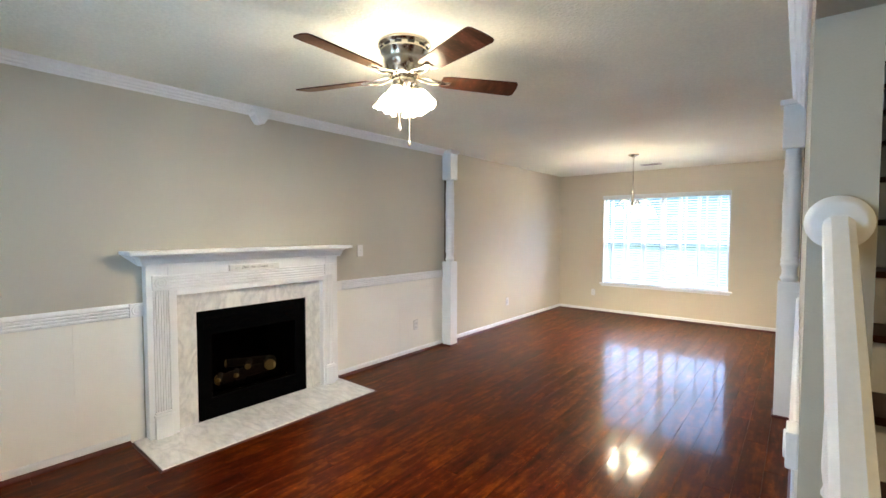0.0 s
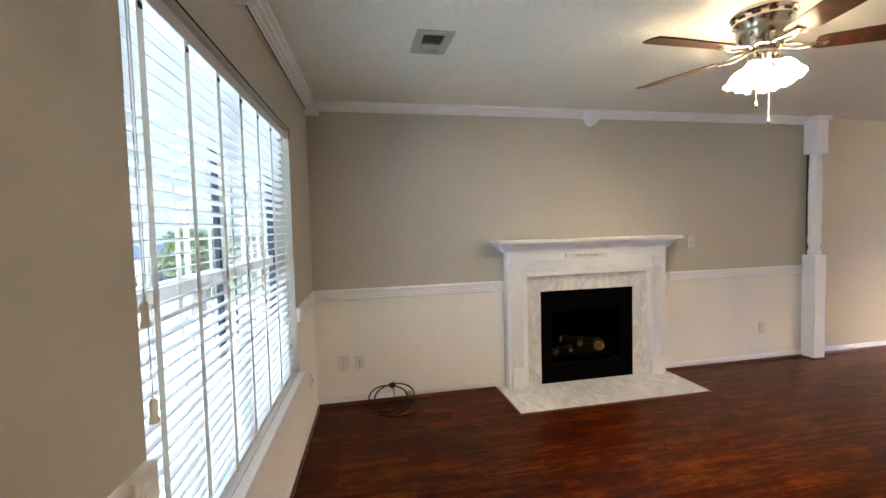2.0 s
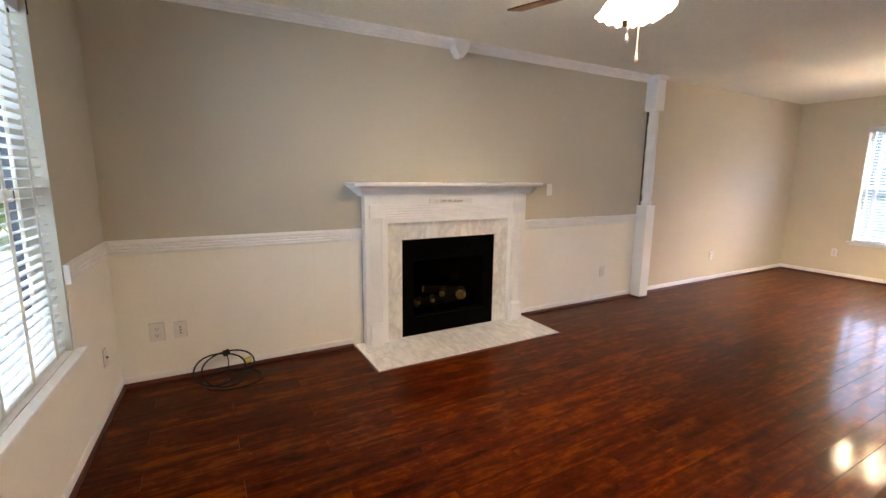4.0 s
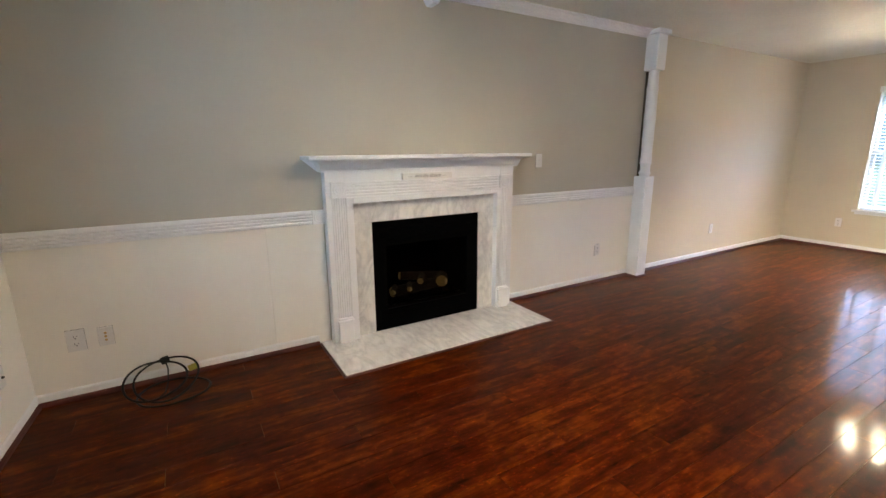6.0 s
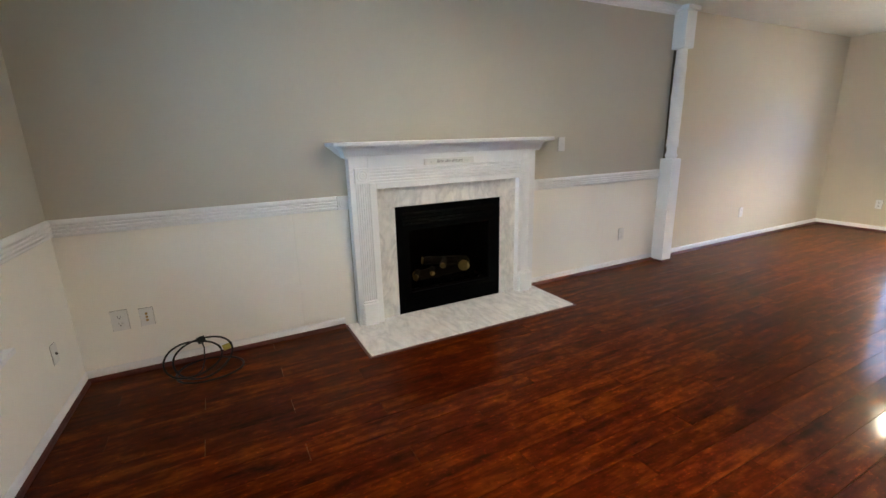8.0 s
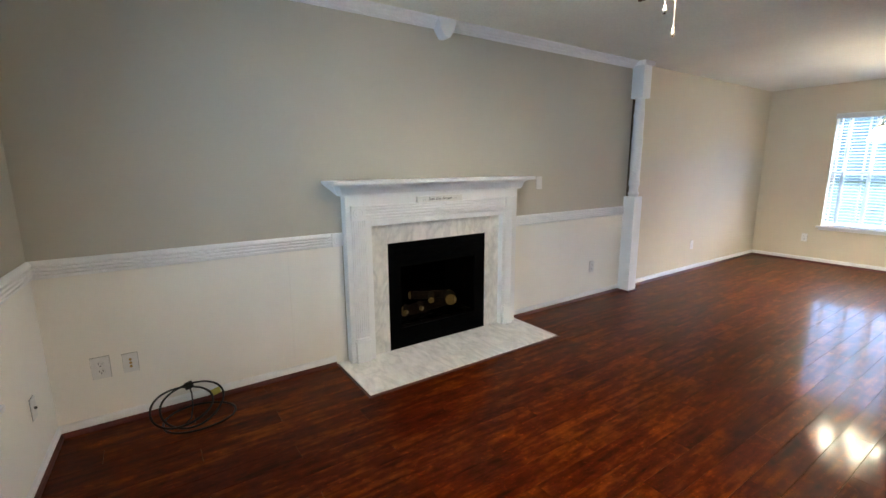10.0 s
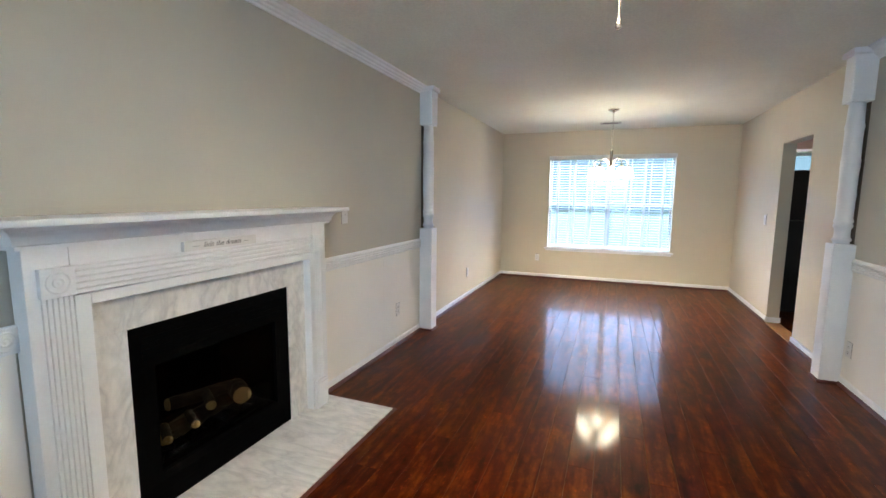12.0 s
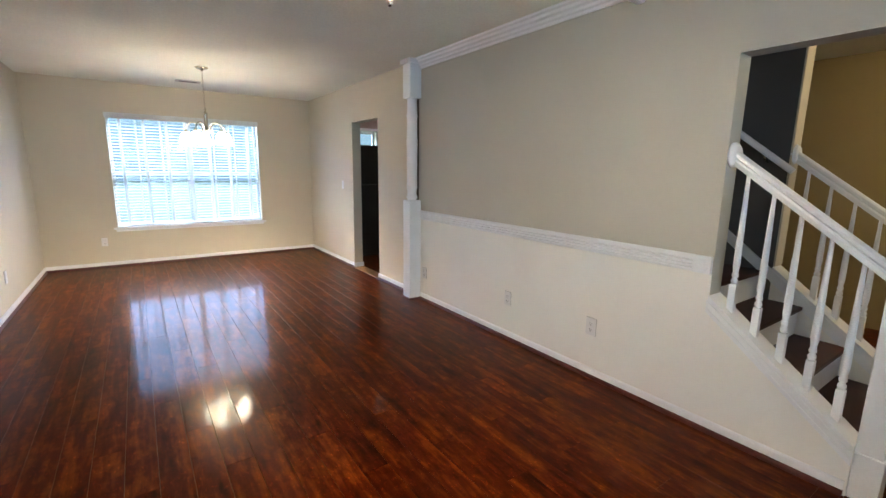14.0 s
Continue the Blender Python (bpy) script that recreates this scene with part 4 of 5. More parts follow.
    for dx, dy, z in ((-0.003, 0.041, 1.915), (0.003, -0.041, 1.985)):
        bm = bmesh.new()
        n = int((2.17 - z) / 0.012)
        for k in range(n):
            t = bmesh.new()
            bmesh.ops.create_icosphere(t, subdivisions=1, radius=0.0032)
            join(bm, t, Matrix.Translation((cx + dx, cy + dy, 2.17 - k * 0.012)))
        tube(bm, [(cx + dx, cy + dy, 2.17), (cx + dx, cy + dy, z + 0.02)], 0.0012, 5)
        c = part("pull_chain", bm, NICKEL, fan)
        bm = bmesh.new()
        lathe(bm, [(0, 0.03), (0.003, 0.028), (0.004, 0.018), (0.009, 0.010), (0.010, 0.002), (0.006, -0.006), (0, -0.007)], seg=12, m=Matrix.Translation((cx + dx, cy + dy, z)))
        part("chain_end", bm, NICKEL, fan)
    settle(fan)
    for c in fan.children:
        if c.name.startswith("blade") and "bracket" not in c.name:
            c.matrix_parent_inverse = Matrix.Translation(fan.location).inverted()


ceiling_fan(1.81, 1.785)


def chandelier(cx, cy):
    c = thing("chandelier", cx, cy, H, "brushed nickel chandelier with curved arms and lit white shades", "chandelier")
    bm = bmesh.new()
    lathe(bm, [(0, 2.4395), (0.066, 2.4395), (0.064, 2.430), (0.045, 2.420), (0.020, 2.412), (0.008, 2.400), (0, 2.398)], cx, cy, 28)
    part("canopy", bm, NICKEL, c)
    bm = bmesh.new()
    z, k = 2.402, 0
    while z > 2.01:
        t = bmesh.new()
        ring = [(0.008 * math.cos(a), 0, 0.015 * math.sin(a)) for a in [2 * math.pi * i / 10 for i in range(10)]]
        tube(t, ring, 0.0020, 5, closed=True)
        join(bm, t, Matrix.Translation((cx, cy, z - 0.012)) @ pose(0, 0, 0, 0, 0, 90 * (k % 2)))
        z -= 0.0235
        k += 1
    part("chain", bm, NICKEL, c)
    bm = bmesh.new()
    lathe(bm, [(0, 2.012), (0.008, 2.008), (0.012, 1.995), (0.007, 1.985), (0.010, 1.970), (0.018, 1.960), (0.021, 1.945), (0.018, 1.935), (0.017, 1.80), (0.026, 1.79), (0.028, 1.775), (0.024, 1.735), (0.018, 1.722), (0.010, 1.715), (0.006, 1.70), (0, 1.696)], cx, cy, 20)
    part("stem", bm, NICKEL, c)
    for i in range(5):
        m = Matrix.Translation((cx, cy, 0)) @ pose(0, 0, 0, 0, 0, 18 + 72 * i)
        u = bmesh.new()
        pts = []
        for s in range(15):
            a = math.pi * (1 - s / 14)
            pts.append((0.125 + 0.085 * math.cos(a), 0, 1.765 + 0.085 * math.sin(a)))
        pts = [(0.020, 0, 1.745), (0.034, 0, 1.748), *pts[1:]]
        tube(u, pts, 0.0065, 8)
        lathe(u, [(0, 1.772), (0.018, 1.770), (0.026, 1.755), (0.030, 1.745), (0.0, 1.743)], 0.21, 0, 16)
        bm = bmesh.new()
        join(bm, u, m)
        part("arm", bm, NICKEL, c)
        tulip(m @ Matrix.Translation((0.21, 0, 1.748)), 0.068, 0.125, CHAND_GLOW, c)
    settle(c)


chandelier(1.762, 6.09)


def ceiling_vent(x0, x1, y0, y1, label, louvres_along_x):
    v = thing("ceiling_vent", (x0 + x1) / 2, (y0 + y1) / 2, H, label, "air vent")
    f = 0.042 if louvres_along_x else 0.030
    bm = bmesh.new()
    for a in ((x0, x1, y0, y0 + f), (x0, x1, y1 - f, y1), (x0, x0 + f, y0 + f, y1 - f), (x1 - f, x1, y0 + f, y1 - f)):
        box(bm, *a, H - 0.008, H - 0.0005)
    part("frame", bm, VENT_GREY if louvres_along_x else PAINT_TRIM, v)
    bm = bmesh.new()
    box(bm, x0 + f if y1 - y0 < 0.15 else x0 + 0.12, x1 - f, y0 + f, y1 - f, H - 0.0025, H - 0.0008)
    part("backing", bm, SLOT_DARK, v, "dark duct opening")
    a, b = (y0 + f, y1 - f) if louvres_along_x else (x0 + f, x1 - f)
    n = int((b - a) / 0.014)
    for i in range(n):
        s = a + (i + 0.5) * (b - a) / n
        bm = bmesh.new()
        pr = [(s - 0.005, H - 0.010), (s - 0.004, H - 0.010), (s + 0.005, H - 0.003), (s + 0.004, H - 0.003)]
        if louvres_along_x:
            prism(bm, pr, 0, x0 + f, x1 - f)
        else:
            prism(bm, pr, 1, y0 + f, y1 - f)
        part("slat", bm, NICKEL if louvres_along_x else PAINT_TRIM, v)
    settle(v)


ceiling_vent(1.10, 1.39, 0.145, 0.345, "white metal ceiling vent with grey louvres near the front window", True)
ceiling_vent(1.58, 1.86, 7.05, 7.19, "slim white ceiling air vent near the back window", True)

# ---- plates on the walls ----


def plate(wall, pos, z, w, h, what, label):
    """A cover plate facing into the room. pos: its centre along the wall."""
    x, y = {"W": (0.0062 if pos < YC else 0.0002, pos), "E": (XE - (0.0062 if pos < YC else 0.0002), pos), "N": (pos, YN + 0.0062), "F": (pos, YF - 0.0002)}[wall]
    if what == "switch" and wall == "W":
        x = 0.0002
    m = facing(x, y, z, wall)
    spin = {"W": 90, "E": -90, "N": 180, "F": 0}[wall]
    m = m @ pose(0, 0, 0, 0, 0, spin)
    turn_n = wall == "N"
    names = {"outlet": ("wall_outlet", "power outlet"), "jack": ("cable_plate", "wall plate"), "switch": ("light_switch", "light switch")}[what]
    o = thing(names[0], x, y, z, label, names[1])
    u, bm = bmesh.new(), bmesh.new()
    # Shadow line round the plate, put into a thin dark rim.
    soft_box(u, -w / 2 - 0.001, w / 2 + 0.001, -h / 2 - 0.001, h / 2 + 0.001, 0, 0.0009, 0.0003)
    join(bm, u, m)
    part("dark_edge", bm, INK, o, "thin dark rim drawn as the plate's shadow line")
    u, bm = bmesh.new(), bmesh.new()
    soft_box(u, -w / 2, w / 2, -h / 2, h / 2, 0.001, 0.007, 0.0025)
    join(bm, u, m)
    part("cover", bm, PLASTIC, o)

    def add(name, material, *boxes):
        u, bm = bmesh.new(), bmesh.new()
        for q in boxes:
            box(u, *q)
        join(bm, u, m)
        part(name, bm, material, o)

    if what == "outlet":
        for s in (-1, 1):
            u, bm = bmesh.new(), bmesh.new()
            lathe(u, [(0.0175, 0.004), (0.0175, 0.0075), (0.016, 0.008), (0, 0.008)], 0, s * 0.021, 20)
            join(bm, u, m)
            part("socket", bm, PLASTIC, o)
            add("slot", SLOT_DARK, (-0.0090, -0.0060, s * 0.021 - 0.002, s * 0.021 + 0.009, 0.0078, 0.0084), (0.0060, 0.0090, s * 0.021 - 0.001, s * 0.021 + 0.007, 0.0078, 0.0084), (-0.003, 0.003, s * 0.021 - 0.011, s * 0.021 - 0.005, 0.0078, 0.0084))
    elif what == "jack":
        for s in ((-1, 0, 1) if w > 0.065 else (0,)):
            u, bm = bmesh.new(), bmesh.new()
            lathe(u, [(0.0065, 0.004), (0.0065, 0.012), (0.0045, 0.013), (0.0045, 0.016), (0, 0.016)], 0, s * 0.020, 12)
            join(bm, u, m)
            part("connector", bm, BRASS if wall == "W" else SLOT_DARK, o, "brass connector" if wall == "W" else "dark connector")
    else:
        add("toggle_frame", PLASTIC, (-0.006, 0.006, -0.012, 0.012, 0.0055, 0.0072))
        add("toggle", PLASTIC, (-0.004, 0.004, 0.000, 0.010, 0.0070, 0.0150))
    add("screw", BRASS, (-0.002, 0.002, h / 2 - 0.018, h / 2 - 0.014, 0.0055, 0.0068), (-0.002, 0.002, -h / 2 + 0.014, -h / 2 + 0.018, 0.0055, 0.0068))
    settle(o)
    if turn_n:
        swing(o)


plate("W", -0.318, 0.343, 0.082, 0.122, "outlet", "white double power outlet on the wainscot by the corner")
plate("W", -0.187, 0.340, 0.070, 0.108, "jack", "white wall plate with three brass connectors beside an outlet")
plate("W", 3.812, 0.340, 0.070, 0.115, "outlet", "white power outlet on the wainscot near the half post")
plate("W", 5.887, 0.352, 0.070, 0.115, "outlet", "white power outlet low on the dining room wall")
plate("W", 2.985, 1.240, 0.070, 0.118, "switch", "white light switch beside the mantel shelf")
plate("F", 0.638, 0.350, 0.070, 0.115, "outlet", "white power outlet under the back window")
plate("E", 2.945, 0.348, 0.070, 0.112, "outlet", "white power outlet on the wall near the half post")
plate("E", 2.140, 0.360, 0.075, 0.118, "outlet", "white power outlet on the wall near the stairs")
plate("E", 4.215, 0.300, 0.070, 0.112, "outlet", "white power outlet beside the turned half post")
plate("E", 6.40, 1.140, 0.070, 0.115, "switch", "white light switch beside the kitchen opening")
plate("N", 0.318, 0.335, 0.060, 0.10, "jack", "white wall plate with a single connector by the front window")

# ---- coiled cable ----
cable = thing("coiled_cable", 0.18, 0.04, 0.0, "coiled black cable with a yellow tag beside the skirting", "cable")
lean = Vector((-0.235, 0, 0.150)).normalized()
for cy, cx, rr, base, wob in ((0.075, 0.185, 0.150, 0.012, 0.0), (0.020, 0.200, 0.138, 0.022, 1.3), (0.100, 0.200, 0.165, 0.006, 2.2)):
    ring = []
    for i in range(48):
        a = 2 * math.pi * i / 48
        r = rr * (1 + 0.05 * math.sin(2 * a + wob) + 0.03 * math.sin(3 * a + wob))
        flat = 1.0 if cy < 0.09 else 0.35
        up = lean if cy < 0.09 else Vector((-1, 0, 0.02)).normalized()
        p = Vector((cx, cy, base + (0.075 if cy < 0.09 else 0.0))) + Vector((0, 1, 0)) * r * 1.05 * math.cos(a) + up * r * 0.92 * math.sin(a)
        ring.append((max(p.x, 0.034), p.y, max(p.z, 0.0045)))
    bm = bmesh.new()
    tube(bm, ring, 0.0058, 8, closed=True)
    part("loop", bm, RUBBER, cable)
bm = bmesh.new()
tube(bm, [(0.070, 0.070, 0.148), (0.085, 0.08, 0.10), (0.13, 0.075, 0.04), (0.20, 0.06, 0.012), (0.26, 0.02, 0.009)], 0.0038, 8)
part("tail", bm, RUBBER, cable)
bm = bmesh.new()
t = bmesh.new()
soft_box(t, -0.018, 0.018, -0.022, 0.022, -0.014, 0.014, 0.004)
join(bm, t, pose(0.066, 0.070, 0.148, 10, 20, 15))
part("plug", bm, RUBBER, cable, "black plug")
bm = bmesh.new()
t = bmesh.new()
soft_box(t, -0.008, 0.008, -0.026, 0.026, -0.018, 0.018, 0.003)
join(bm, t, pose(0.052, 0.205, 0.062, 12, 10, 8))
part("tag", bm, YELLOW_TAPE, cable, "yellow tag")
settle(cable)

# ---- stairs ----
RISE, GO, Y_ST = 0.187, 0.2375, 0.842
SX0, SX1 = XE + 0.122, 4.438


def cap_z(y):
    return 0.684 + 0.79 * (y - 1.36)


for i in range(14):
    y0 = Y_ST + GO * i
    st = thing("stair_step", (SX0 + SX1) / 2, y0, RISE * i, "stair step with dark red wood tread and white riser", "stair step", "steps of the staircase")
    bm = bmesh.new()
    soft_box(bm, SX0, SX1, y0 - 0.022, y0 + GO + 0.010, RISE * (i + 1) - 0.024, RISE * (i + 1), 0.006)
    part("tread", bm, WOOD_TREAD, st)
    bm = bmesh.new()
    box(bm, SX0, SX1, y0 + 0.002, y0 + 0.016, RISE * i + (0.0005 if i else 0.0), RISE * (i + 1) - 0.0245)
    part("riser", bm, PAINT_TRIM, st)
    settle(st)
bm = bmesh.new()
box(bm, SX0, SX1, Y_ST + GO * 14 + 0.011, 4.60, 2.50, 2.618)
setting("floor_landing", bm, WOOD_TREAD, "dark wood landing at the top of the stairs")


def knee(x0, x1, name, label, y_end=1.4448):
    bm = bmesh.new()
    prism(bm, [(0.802, 0.0), (y_end, 0.0), (y_end, cap_z(y_end) - 0.030), (0.802, cap_z(0.802) - 0.030)], 0, x0, x1)
    setting(name, bm, PAINT_WAINSCOT, label)


knee(XE - 0.006, XE + 0.12, "wall_knee", "white sloped knee wall under the banister")
knee(4.44, 4.56, "wall_knee", "white sloped knee wall on the hall side of the stairs", 1.4865)


def sloped(bm, x0, x1, y0, y1, lo, hi):
    """A bar with the stairs' slope, from lo to hi above the cap line."""
    prism(bm, [(y0, cap_z(y0) + lo), (y1, cap_z(y1) + lo), (y1, cap_z(y1) + hi), (y0, cap_z(y0) + hi)], 0, x0, x1)


def banister(xc, y_end, room_side, label):
    b = thing("banister", xc, 1.1, 0.4, label, "banister", "banisters of the staircase")
    bm = bmesh.new()
    sloped(bm, xc - 0.072, xc + 0.066, 0.803, y_end, -0.029, -0.002)
    part("base_cap", bm, PAINT_TRIM, b)
    if room_side:
        bm = bmesh.new()
        for lo, hi, d in ((-0.046, -0.030, 0.020), (-0.068, -0.0465, 0.013), (-0.092, -0.0685, 0.017)):
            sloped(bm, XE - d, XE - 0.0063, 0.803, y_end + 0.005, lo, hi)
        part("apron_moulding", bm, PAINT_TRIM, b)
    # handrail with rounded top
    dz = 0.765
    bm = bmesh.new()
    prof = [(-0.030, -0.040), (0.030, -0.040), (0.032, -0.012), (0.024, 0.0), (0.033, 0.012), (0.030, 0.030), (0.016, 0.042), (-0.016, 0.042), (-0.030, 0.030), (-0.033, 0.012), (-0.024, 0.0), (-0.032, -0.012)]
    ya, yb = 0.80, y_end - 0.002
    prof = [(0.88 * p, 0.88 * q) for p, q in prof]
    lo = [bm.verts.new((xc + p, ya, cap_z(ya) + dz + q - 0.02)) for p, q in prof]
    hi = [bm.verts.new((xc + p, yb, cap_z(yb) + dz + q - 0.045)) for p, q in prof]
    for i in range(len(prof)):
        bm.faces.new((lo[i], lo[(i + 1) % len(prof)], hi[(i + 1) % len(prof)], hi[i]))
    bm.faces.new(lo[::-1])
    bm.faces.new(hi)
    part("handrail", bm, PAINT_TRIM, b)
    bm = bmesh.new()
    lathe(bm, [(0, 0), (0.062, 0), (0.062, 0.010), (0.056, 0.014), (0.054, 0.022), (0.044, 0.028), (0, 0.028)], seg=32, m=pose(xc, y_end - 0.0005, cap_z(y_end) + dz - 0.045, 90, 0, 0))
    part("rosette", bm, PAINT_TRIM, b)
    ys = [1.360 + y_end - 1.4445 - 0.118 * k for k in range(5)] if room_side else [1.393 - 0.120 * k for k in range(5)]
    for y in ys:
        z0, z1 = cap_z(y) - 0.012, cap_z(y) + dz - 0.075
        L = z1 - z0
        bm = bmesh.new()
        soft_box(bm, xc - 0.0165, xc + 0.0165, y - 0.0165, y + 0.0165, z0, z0 + 0.150, 0.003)
        r = 0.0165
        lathe(bm, [(0.006, z0 + 0.146), (r * 0.72, z0 + 0.152), (r * 1.0, z0 + 0.163), (r * 1.0, z0 + 0.172), (r * 0.62, z0 + 0.182), (r * 0.95, z0 + 0.192), (r * 0.95, z0 + 0.200),
                   (r * 0.72, z0 + 0.212), (r * 0.98, z0 + 0.250), (r * 0.96, z0 + 0.30), (r * 0.66, z1 - 0.10), (r * 0.55, z1 - 0.04), (r * 0.55, z1 + 0.012)], xc, y, 14)
        part("baluster", bm, PAINT_TRIM, b)
    bm = bmesh.new()
    soft_box(bm, xc - 0.045, xc + 0.045, 0.712, 0.8015, 0.0, 1.02, 0.005)
    soft_box(bm, xc - 0.054, xc + 0.054, 0.703, 0.8018, 0.0, 0.215, 0.005)
    lathe(bm, [(0.030, 1.018), (0.040, 1.024), (0.040, 1.034), (0.028, 1.042), (0.028, 1.05), (0.044, 1.07), (0.046, 1.09), (0.036, 1.112), (0.018, 1.124), (0, 1.127)], xc, 0.757, 24)
    part("newel_post", bm, PAINT_TRIM, b)
    settle(b)


banister(XE + 0.055, 1.4445, True, "white painted banister with turned spindles beside the living room")
banister(4.50, 1.4860, False, "white painted banister with turned spindles beside the dim hall")

rail = thing("wall_handrail", 4.38, 1.8, 1.6, "pale wooden handrail on brackets along the stairwell wall", "handrail")
bm = bmesh.new()
tube(bm, [(4.375, 1.44, 1.395), (4.375, 3.4, 1.395 + 0.765 * 1.96)], 0.020, 12)
part("bar", bm, PAINT_TRIM, rail)
for y in (1.60, 2.6, 3.3):
    bm = bmesh.new()
    zz = 1.395 + 0.765 * (y - 1.44)
    tube(bm, [(4.375, y, zz - 0.018), (4.385, y, zz - 0.05), (4.4385, y, zz - 0.06)], 0.006, 8)
    part("bracket", bm, NICKEL, rail)
settle(rail)
bm = bmesh.new()
prism(bm, [(0.842, cap_z(0.842) - 0.10), (4.1, cap_z(4.1) - 0.10), (4.1, cap_z(4.1) - 0.02), (0.842, cap_z(0.842) - 0.02)], 0, 4.424, 4.4385)
setting("trim_stair_skirt", bm, PAINT_TRIM, "white skirting board sloping along the stairs")
bm = bmesh.new()
box(bm, 4.4385, 4.5615, 1.4762, 1.4868, cap_z(1.487), H)
setting("trim_corner_bead", bm, PAINT_CREAM, "cream wall edge at the foot of the stairwell")

# ---- kitchen beyond the opening ----
fridge = thing("refrigerator", 4.2, 7.0, 0, "tall black refrigerator standing in the kitchen", "refrigerator")
bm = bmesh.new()
soft_box(bm, 3.70, 4.60, 6.62, 7.30, 0.02, 1.72, 0.010)
part("body", bm, FRIDGE, fridge)
for z0, z1 in ((0.06, 1.13), (1.14, 1.715)):
    bm = bmesh.new()
    soft_box(bm, 3.703, 4.597, 6.55, 6.6195, z0, z1, 0.012)
    d = part("door", bm, FRIDGE, fridge)
    bm = bmesh.new()
    tube(bm, [(4.52, 6.548, z0 + 0.15), (4.52, 6.515, z0 + 0.18), (4.52, 6.515, z1 - 0.18), (4.52, 6.548, z1 - 0.15)], 0.010, 8)
    part("handle", bm, FRIDGE, d)
bm = bmesh.new()
for x in (3.76, 4.54):
    for y in (6.68, 7.24):
        box(bm, x - 0.02, x + 0.02, y - 0.02, y + 0.02, 0.0, 0.021)
part("foot", bm, FRIDGE, fridge)
settle(fridge)


def round_lamp(name, x, y, r, material, label):
    lamp = thing(name, x, y, H, label, "ceiling lamp")
    bm = bmesh.new()
    lathe(bm, [(0, 2.4395), (r, 2.4395), (r, 2.42), (0, 2.42)], x, y, 24)
    part("base", bm, NICKEL, lamp)
    bm = bmesh.new()
    lathe(bm, [(r * 0.9, 2.42), (r * 0.95, 2.39), (r * 0.7, 2.35), (0, 2.335)], x, y, 24)
    part("globe", bm, material, lamp)
    settle(lamp)


# Fill lamps without a known fixture, added to brighten kitchen and hall.
round_lamp("kitchen_fill_lamp", 4.05, 6.35, 0.09, CHAND_GLOW, "small round ceiling lamp added as fill light for the kitchen")
round_lamp("hall_fill_lamp", 5.3, 0.6, 0.14, HALL_FILL_GLOW, "round ceiling lamp added as fill light for the hall")
for wall_y, a, b in ((DOOR[0], XE + 0.001, XE + 0.119), (DOOR[1], XE + 0.001, XE + 0.119)):
    bm = bmesh.new()
    s = 1 if wall_y == DOOR[0] else -1
    soft_box(bm, a - 0.013, b + 0.013, min(wall_y, wall_y + s * 0.012), max(wall_y, wall_y + s * 0.012), 0.012, 0.070, 0.002)
    setting("baseboard", bm, PAINT_TRIM, "low white skirting wrapped round the opening's edge")
bm = bmesh.new()
soft_box(bm, XE - 0.01, XE + 0.13, DOOR[0] + 0.013, DOOR[1] - 0.013, -0.006, 0.008, 0.003)
setting("trim_threshold", bm, mat("threshold_wood", (0.28, 0.13, 0.05), 0.35, vary=0.2, scale=12), "lighter wooden threshold strip in the kitchen opening")

# ---- outside ----
bm = bmesh.new()
box(bm, -400, 400, -400, YB - 0.01, -0.6, -0.35)
box(bm, -400, 400, YF + 0.17, 400, -0.6, -0.35)
box(bm, -400, -0.16, YB - 0.01, YF + 0.17, -0.6, -0.35)
box(bm, 6.61, 400, YB - 0.01, YF + 0.17, -0.6, -0.35)
setting("ground", bm, GRASS, "mown green lawn around the house")
bm = bmesh.new()
box(bm, -60, 60, -13.0, -6.0, -0.349, -0.335)
setting("road", bm, ASPHALT, "grey asphalt street in front of the house")
bm = bmesh.new()
box(bm, -60, 60, -5.9, -4.7, -0.349, -0.32)
box(bm, -9.0, 9.0, -4.69, YB - 0.02, -0.349, -0.32)
setting("pavement", bm, CONCRETE, "pale concrete pavement along the street")


def car(x, y, paint, label):
    c = thing("parked_car", x, y, -0.335, label, "car", "cars parked in the street")
    bm = bmesh.new()
    t = bmesh.new()
    prism(t, [(-2.2, 0.25), (2.2, 0.25), (2.25, 0.55), (2.1, 0.80), (1.15, 0.92), (0.55, 1.38), (-0.95, 1.42), (-1.7, 1.0), (-2.2, 0.92), (-2.28, 0.6)], 1, -0.86, 0.86)
    bmesh.ops.bevel(t, geom=t.edges[:], offset=0.07, segments=2, affect="EDGES")
    join(bm, t, Matrix.Translation((x, y, -0.335)))
    part("body", bm, paint, c)
    bm = bmesh.new()
    t = bmesh.new()
    prism(t, [(1.02, 0.93), (0.50, 1.32), (-0.90, 1.35), (-1.50, 1.0)], 1, -0.868, 0.868)
    join(bm, t, Matrix.Translation((x, y, -0.335)))
    part("side_window", bm, CAR_GLASS, c)
    for dx in (-1.4, 1.4):
        for dy in (-0.78, 0.78):
            bm = bmesh.new()
            lathe(bm, [(0, -0.11), (0.30, -0.11), (0.33, -0.08), (0.33, 0.08), (0.30, 0.11), (0, 0.11)], seg=24, m=pose(x + dx, y + dy, -0.005, 90, 0, 0))
            w = part("wheel", bm, RUBBER, c)
    settle(c)


car(-15.5, -8.0, CAR_BLUE, "blue car parked at the kerb across the lawn")
car(-9.0, -7.3, CAR_WHITE, "white car parked at the kerb")
car(3.4, -11.6, CAR_BLUE, "dark blue car parked on the far side of the street")


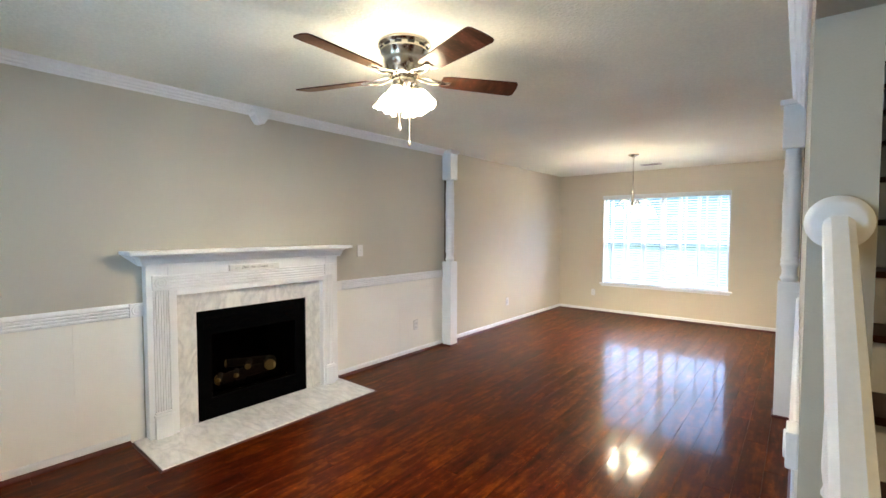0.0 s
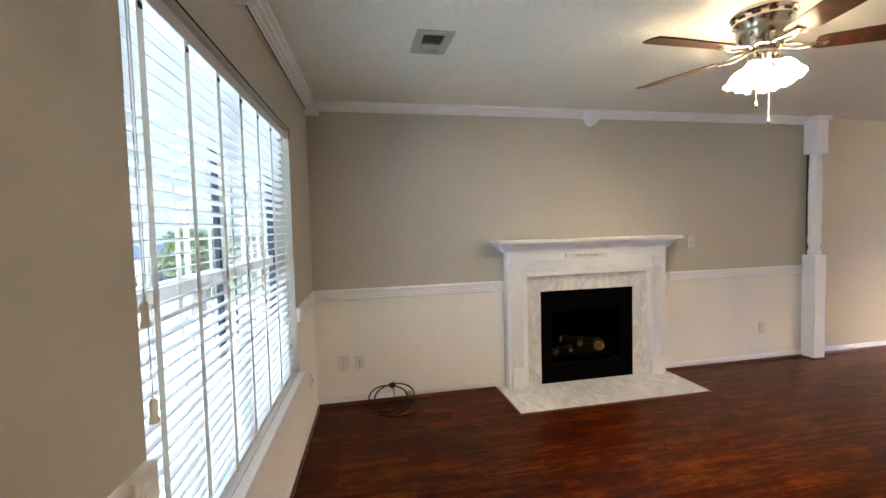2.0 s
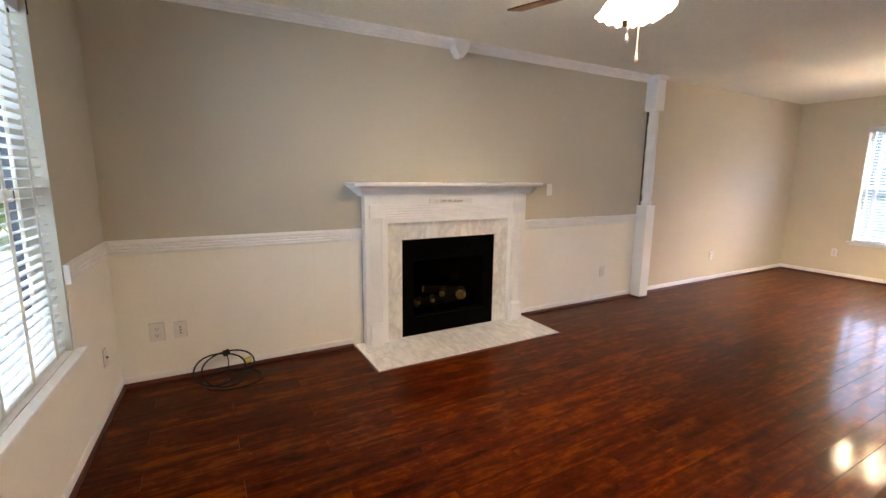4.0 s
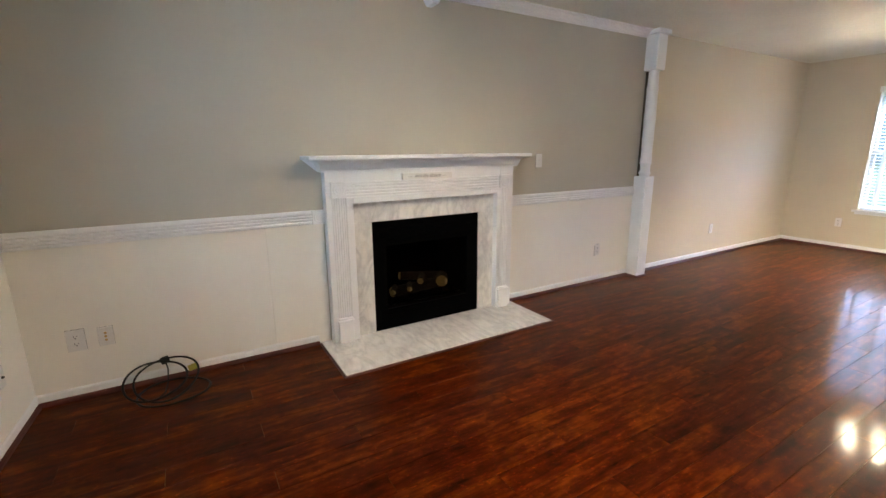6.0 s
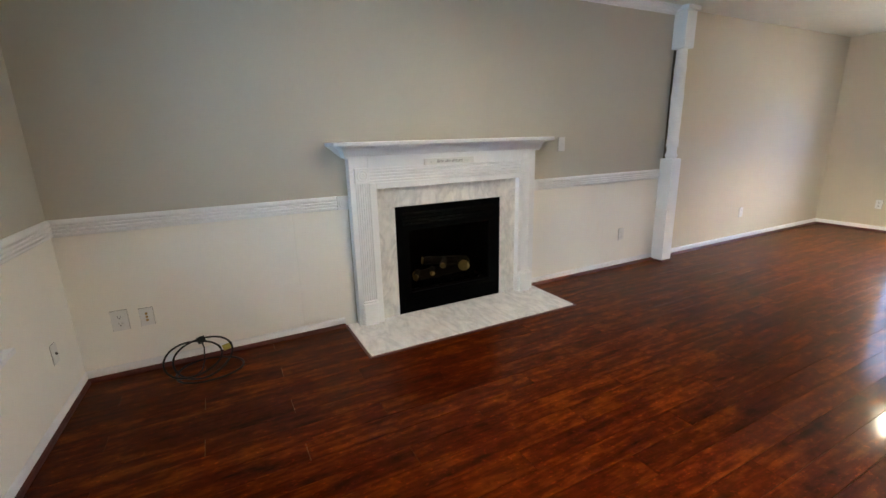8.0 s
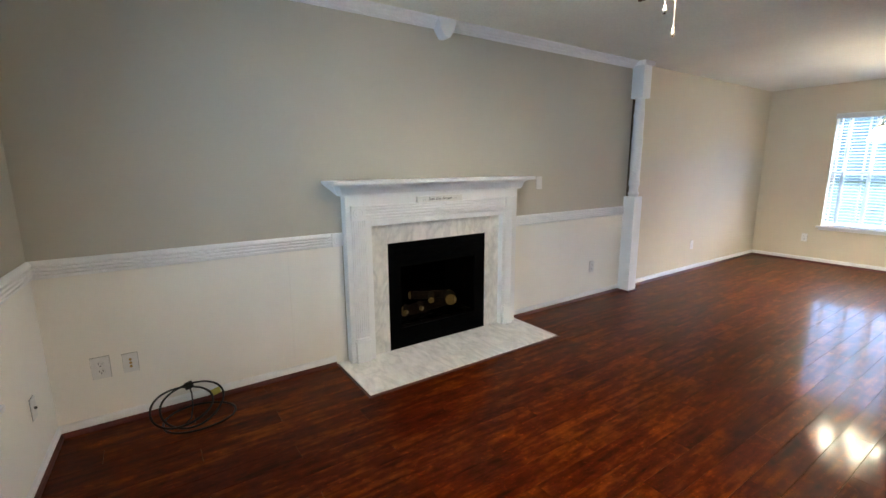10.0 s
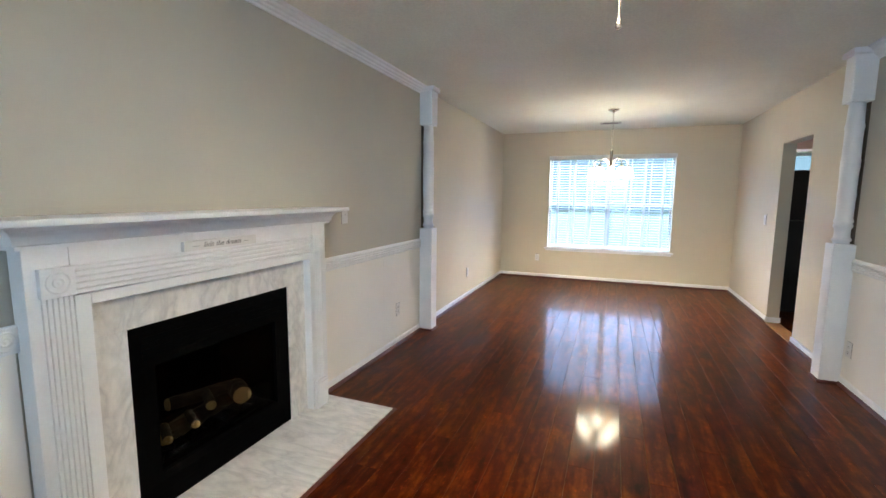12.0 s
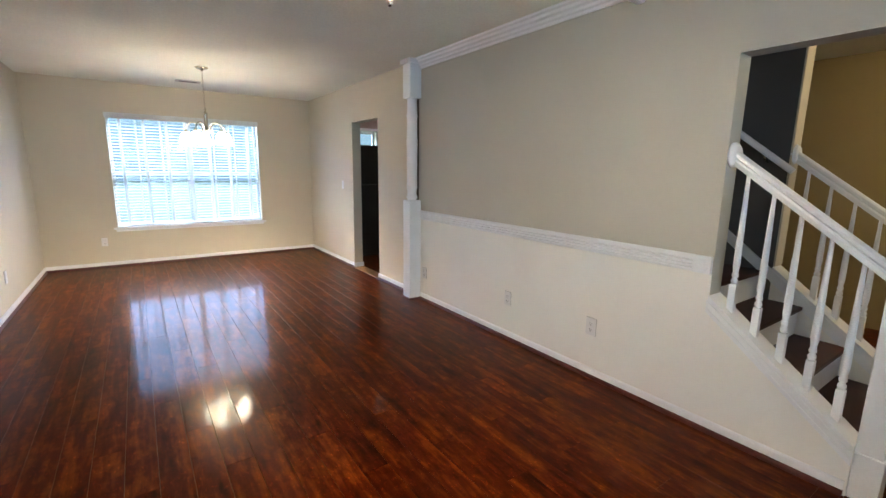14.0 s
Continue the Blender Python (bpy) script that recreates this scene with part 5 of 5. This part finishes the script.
def tree(x, y, h, seed, label):
    rnd = random.Random(seed)
    tr = thing("tree", x, y, -0.35, label, "tree", "trees around the house")
    bm = bmesh.new()
    lathe(bm, [(0.20, -0.35), (0.13, 0.4), (0.10, h * 0.5), (0.04, h * 0.85)], x, y, 10)
    limbs = []
    for k in range(9):
        a, s = rnd.uniform(0, 6.28), rnd.uniform(0.3, 0.8)
        p = Vector((x, y, h * s))
        q = p + Vector((math.cos(a), math.sin(a), rnd.uniform(0.4, 0.9))) * h * 0.28
        tube(bm, [p, (p + q) / 2 + Vector((0, 0, 0.1)), q], 0.035, 6)
        limbs.append(q)
    part("trunk", bm, BARK, tr)
    verts, faces = [], []
    for k in range(5200):
        c = rnd.choice(limbs) + Vector((rnd.gauss(0, 1), rnd.gauss(0, 1), rnd.gauss(0.1, 0.8))) * h * 0.12
        u = Vector((rnd.gauss(0, 1), rnd.gauss(0, 1), rnd.gauss(0, 1))).normalized() * 0.085
        v = u.orthogonal().normalized() * 0.05
        i = len(verts)
        verts += [c - u, c + v, c + u, c - v]
        faces.append((i, i + 1, i + 2, i + 3))
    me = bpy.data.meshes.new("crown")
    me.from_pydata([tuple(p) for p in verts], [], faces)
    me.materials.append(LEAF)
    c = new("crown", me)
    c.parent = tr
    settle(tr)


for x, y, h, s in ((-6.2, -3.4, 1.2, 3), (-9.5, -4.4, 1.3, 4)):
    tree(x, y, h, s, "leafy green tree on the front lawn" if h > 2 else "young green shrub tree close to the front window")


def far_house(x, y, w, d, face):
    hs = thing("neighbour_house", x, y, -0.35, "pale sided neighbouring house with a dark shingle roof", "house", "neighbouring houses")
    bm = bmesh.new()
    box(bm, x - w / 2, x + w / 2, y - d / 2, y + d / 2, -0.35, 2.7)
    part("wall", bm, SIDING, hs)
    bm = bmesh.new()
    prism(bm, [(y - d / 2 - 0.4, 2.7), (y + d / 2 + 0.4, 2.7), (y, 2.7 + d * 0.36)], 0, x - w / 2 - 0.3, x + w / 2 + 0.3)
    part("roof", bm, ROOFING, hs)
    yy = y + face * (d / 2 + 0.02)
    for k in range(4):
        xx = x - w / 2 + w * (k + 0.5) / 4
        bm = bmesh.new()
        box(bm, xx - 0.55, xx + 0.55, yy - 0.03, yy + 0.03, 0.7, 2.0)
        wd = part("window", bm, VINYL, hs)
        bm = bmesh.new()
        box(bm, xx - 0.48, xx + 0.48, yy + face * 0.031 - 0.003, yy + face * 0.031 + 0.003, 0.77, 1.93)
        part("pane", bm, CAR_GLASS, wd)
    settle(hs)


far_house(-30, -28, 16, 9, 1)
# Glowing panels added as sky; the low back one screens the bright one.
for name, x, y, h, box_glow in (("backdrop_front", 0, -60, 40, glow("front_panel_glow", (0.54, 0.80, 1.0), 0.27, 0.02)), ("backdrop_back", 0, 60, 10.5, glow("low_panel_glow", (0.46, 0.70, 0.86), 0.19, 0.02)), ("backdrop_sky", 0, 76, 62, glow("sky_panel_glow", (0.42, 0.56, 1.0), 3.6, 0.02))):
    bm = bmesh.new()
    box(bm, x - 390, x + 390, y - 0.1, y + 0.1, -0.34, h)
    setting(name, bm, box_glow, "added glowing panel in place of hazy sky and distance")

# ---- floor boards ----
rnd = random.Random(11)
BW, BL, GAP = 0.1285, 1.215, 0.0014
cache = {}


def board_mesh(w, length):
    key = (round(w, 3), round(length, 3))
    if key not in cache:
        c = 0.0004
        t = 0.0
        v = []
        for z, i in ((-0.010, 0.0), (t - c, 0.0), (t, c)):
            v += [(i, i, z), (w - i, i, z), (w - i, length - i, z), (i, length - i, z)]
        f = [(8, 9, 10, 11)]
        for r in (0, 4):
            for k in range(4):
                f.append((r + k, r + (k + 1) % 4, r + 4 + (k + 1) % 4, r + 4 + k))
        me = bpy.data.meshes.new("floor_board")
        me.from_pydata(v, [], f)
        me.materials.append(WOOD_FLOOR)
        cache[key] = me
    return cache[key]


n = 0
while BW * n < XE:
    x = BW * n
    w = min(BW, XE - x) - GAP
    off = (n * 0.405) % BL
    y = YN - 0.20 - off
    while y < YF:
        a, b = max(y, YN - 0.20), min(y + BL, YF)
        if b - a > 0.02 and w > 0.01:
            o = new("floor_board", board_mesh(w, round(b - a - GAP, 3)))
            o.parent = floor
            o.location = (x, a, 0)
        y += BL
    n += 1
verts, faces = [], []


def flat_boards(x0, x1, y0, y1):
    k = 0
    while x0 + BW * k < x1:
        xa = x0 + BW * k
        xb = min(xa + BW, x1) - GAP
        y = y0 - (k * 0.405) % BL
        while y < y1:
            a, b = max(y, y0), min(y + BL, y1) - GAP
            if b > a + 0.01:
                i = len(verts)
                verts.extend([(xa, a, -0.010), (xb, a, -0.010), (xb, b, -0.010), (xa, b, -0.010), (xa, a, 0), (xb, a, 0), (xb, b, 0), (xa, b, 0)])
                faces.extend([(i + 4, i + 5, i + 6, i + 7), (i, i + 1, i + 5, i + 4), (i + 1, i + 2, i + 6, i + 5), (i + 2, i + 3, i + 7, i + 6), (i + 3, i, i + 4, i + 7)])
            y += BL
        k += 1


flat_boards(XE, 6.45, YN - 0.4, 1.44)
flat_boards(4.57, 6.45, 1.44, 4.6)
flat_boards(XE + 0.001, 3.609, DOOR[0] + 0.001, DOOR[1] - 0.001)
flat_boards(3.61, 6.45, 4.73, YF)
me = bpy.data.meshes.new("hall_boards")
me.from_pydata(verts, [], faces)
me.materials.append(WOOD_FLOOR)
hb = new("hall_boards", me)
hb.parent = floor
hb["kind"] = "stuff"
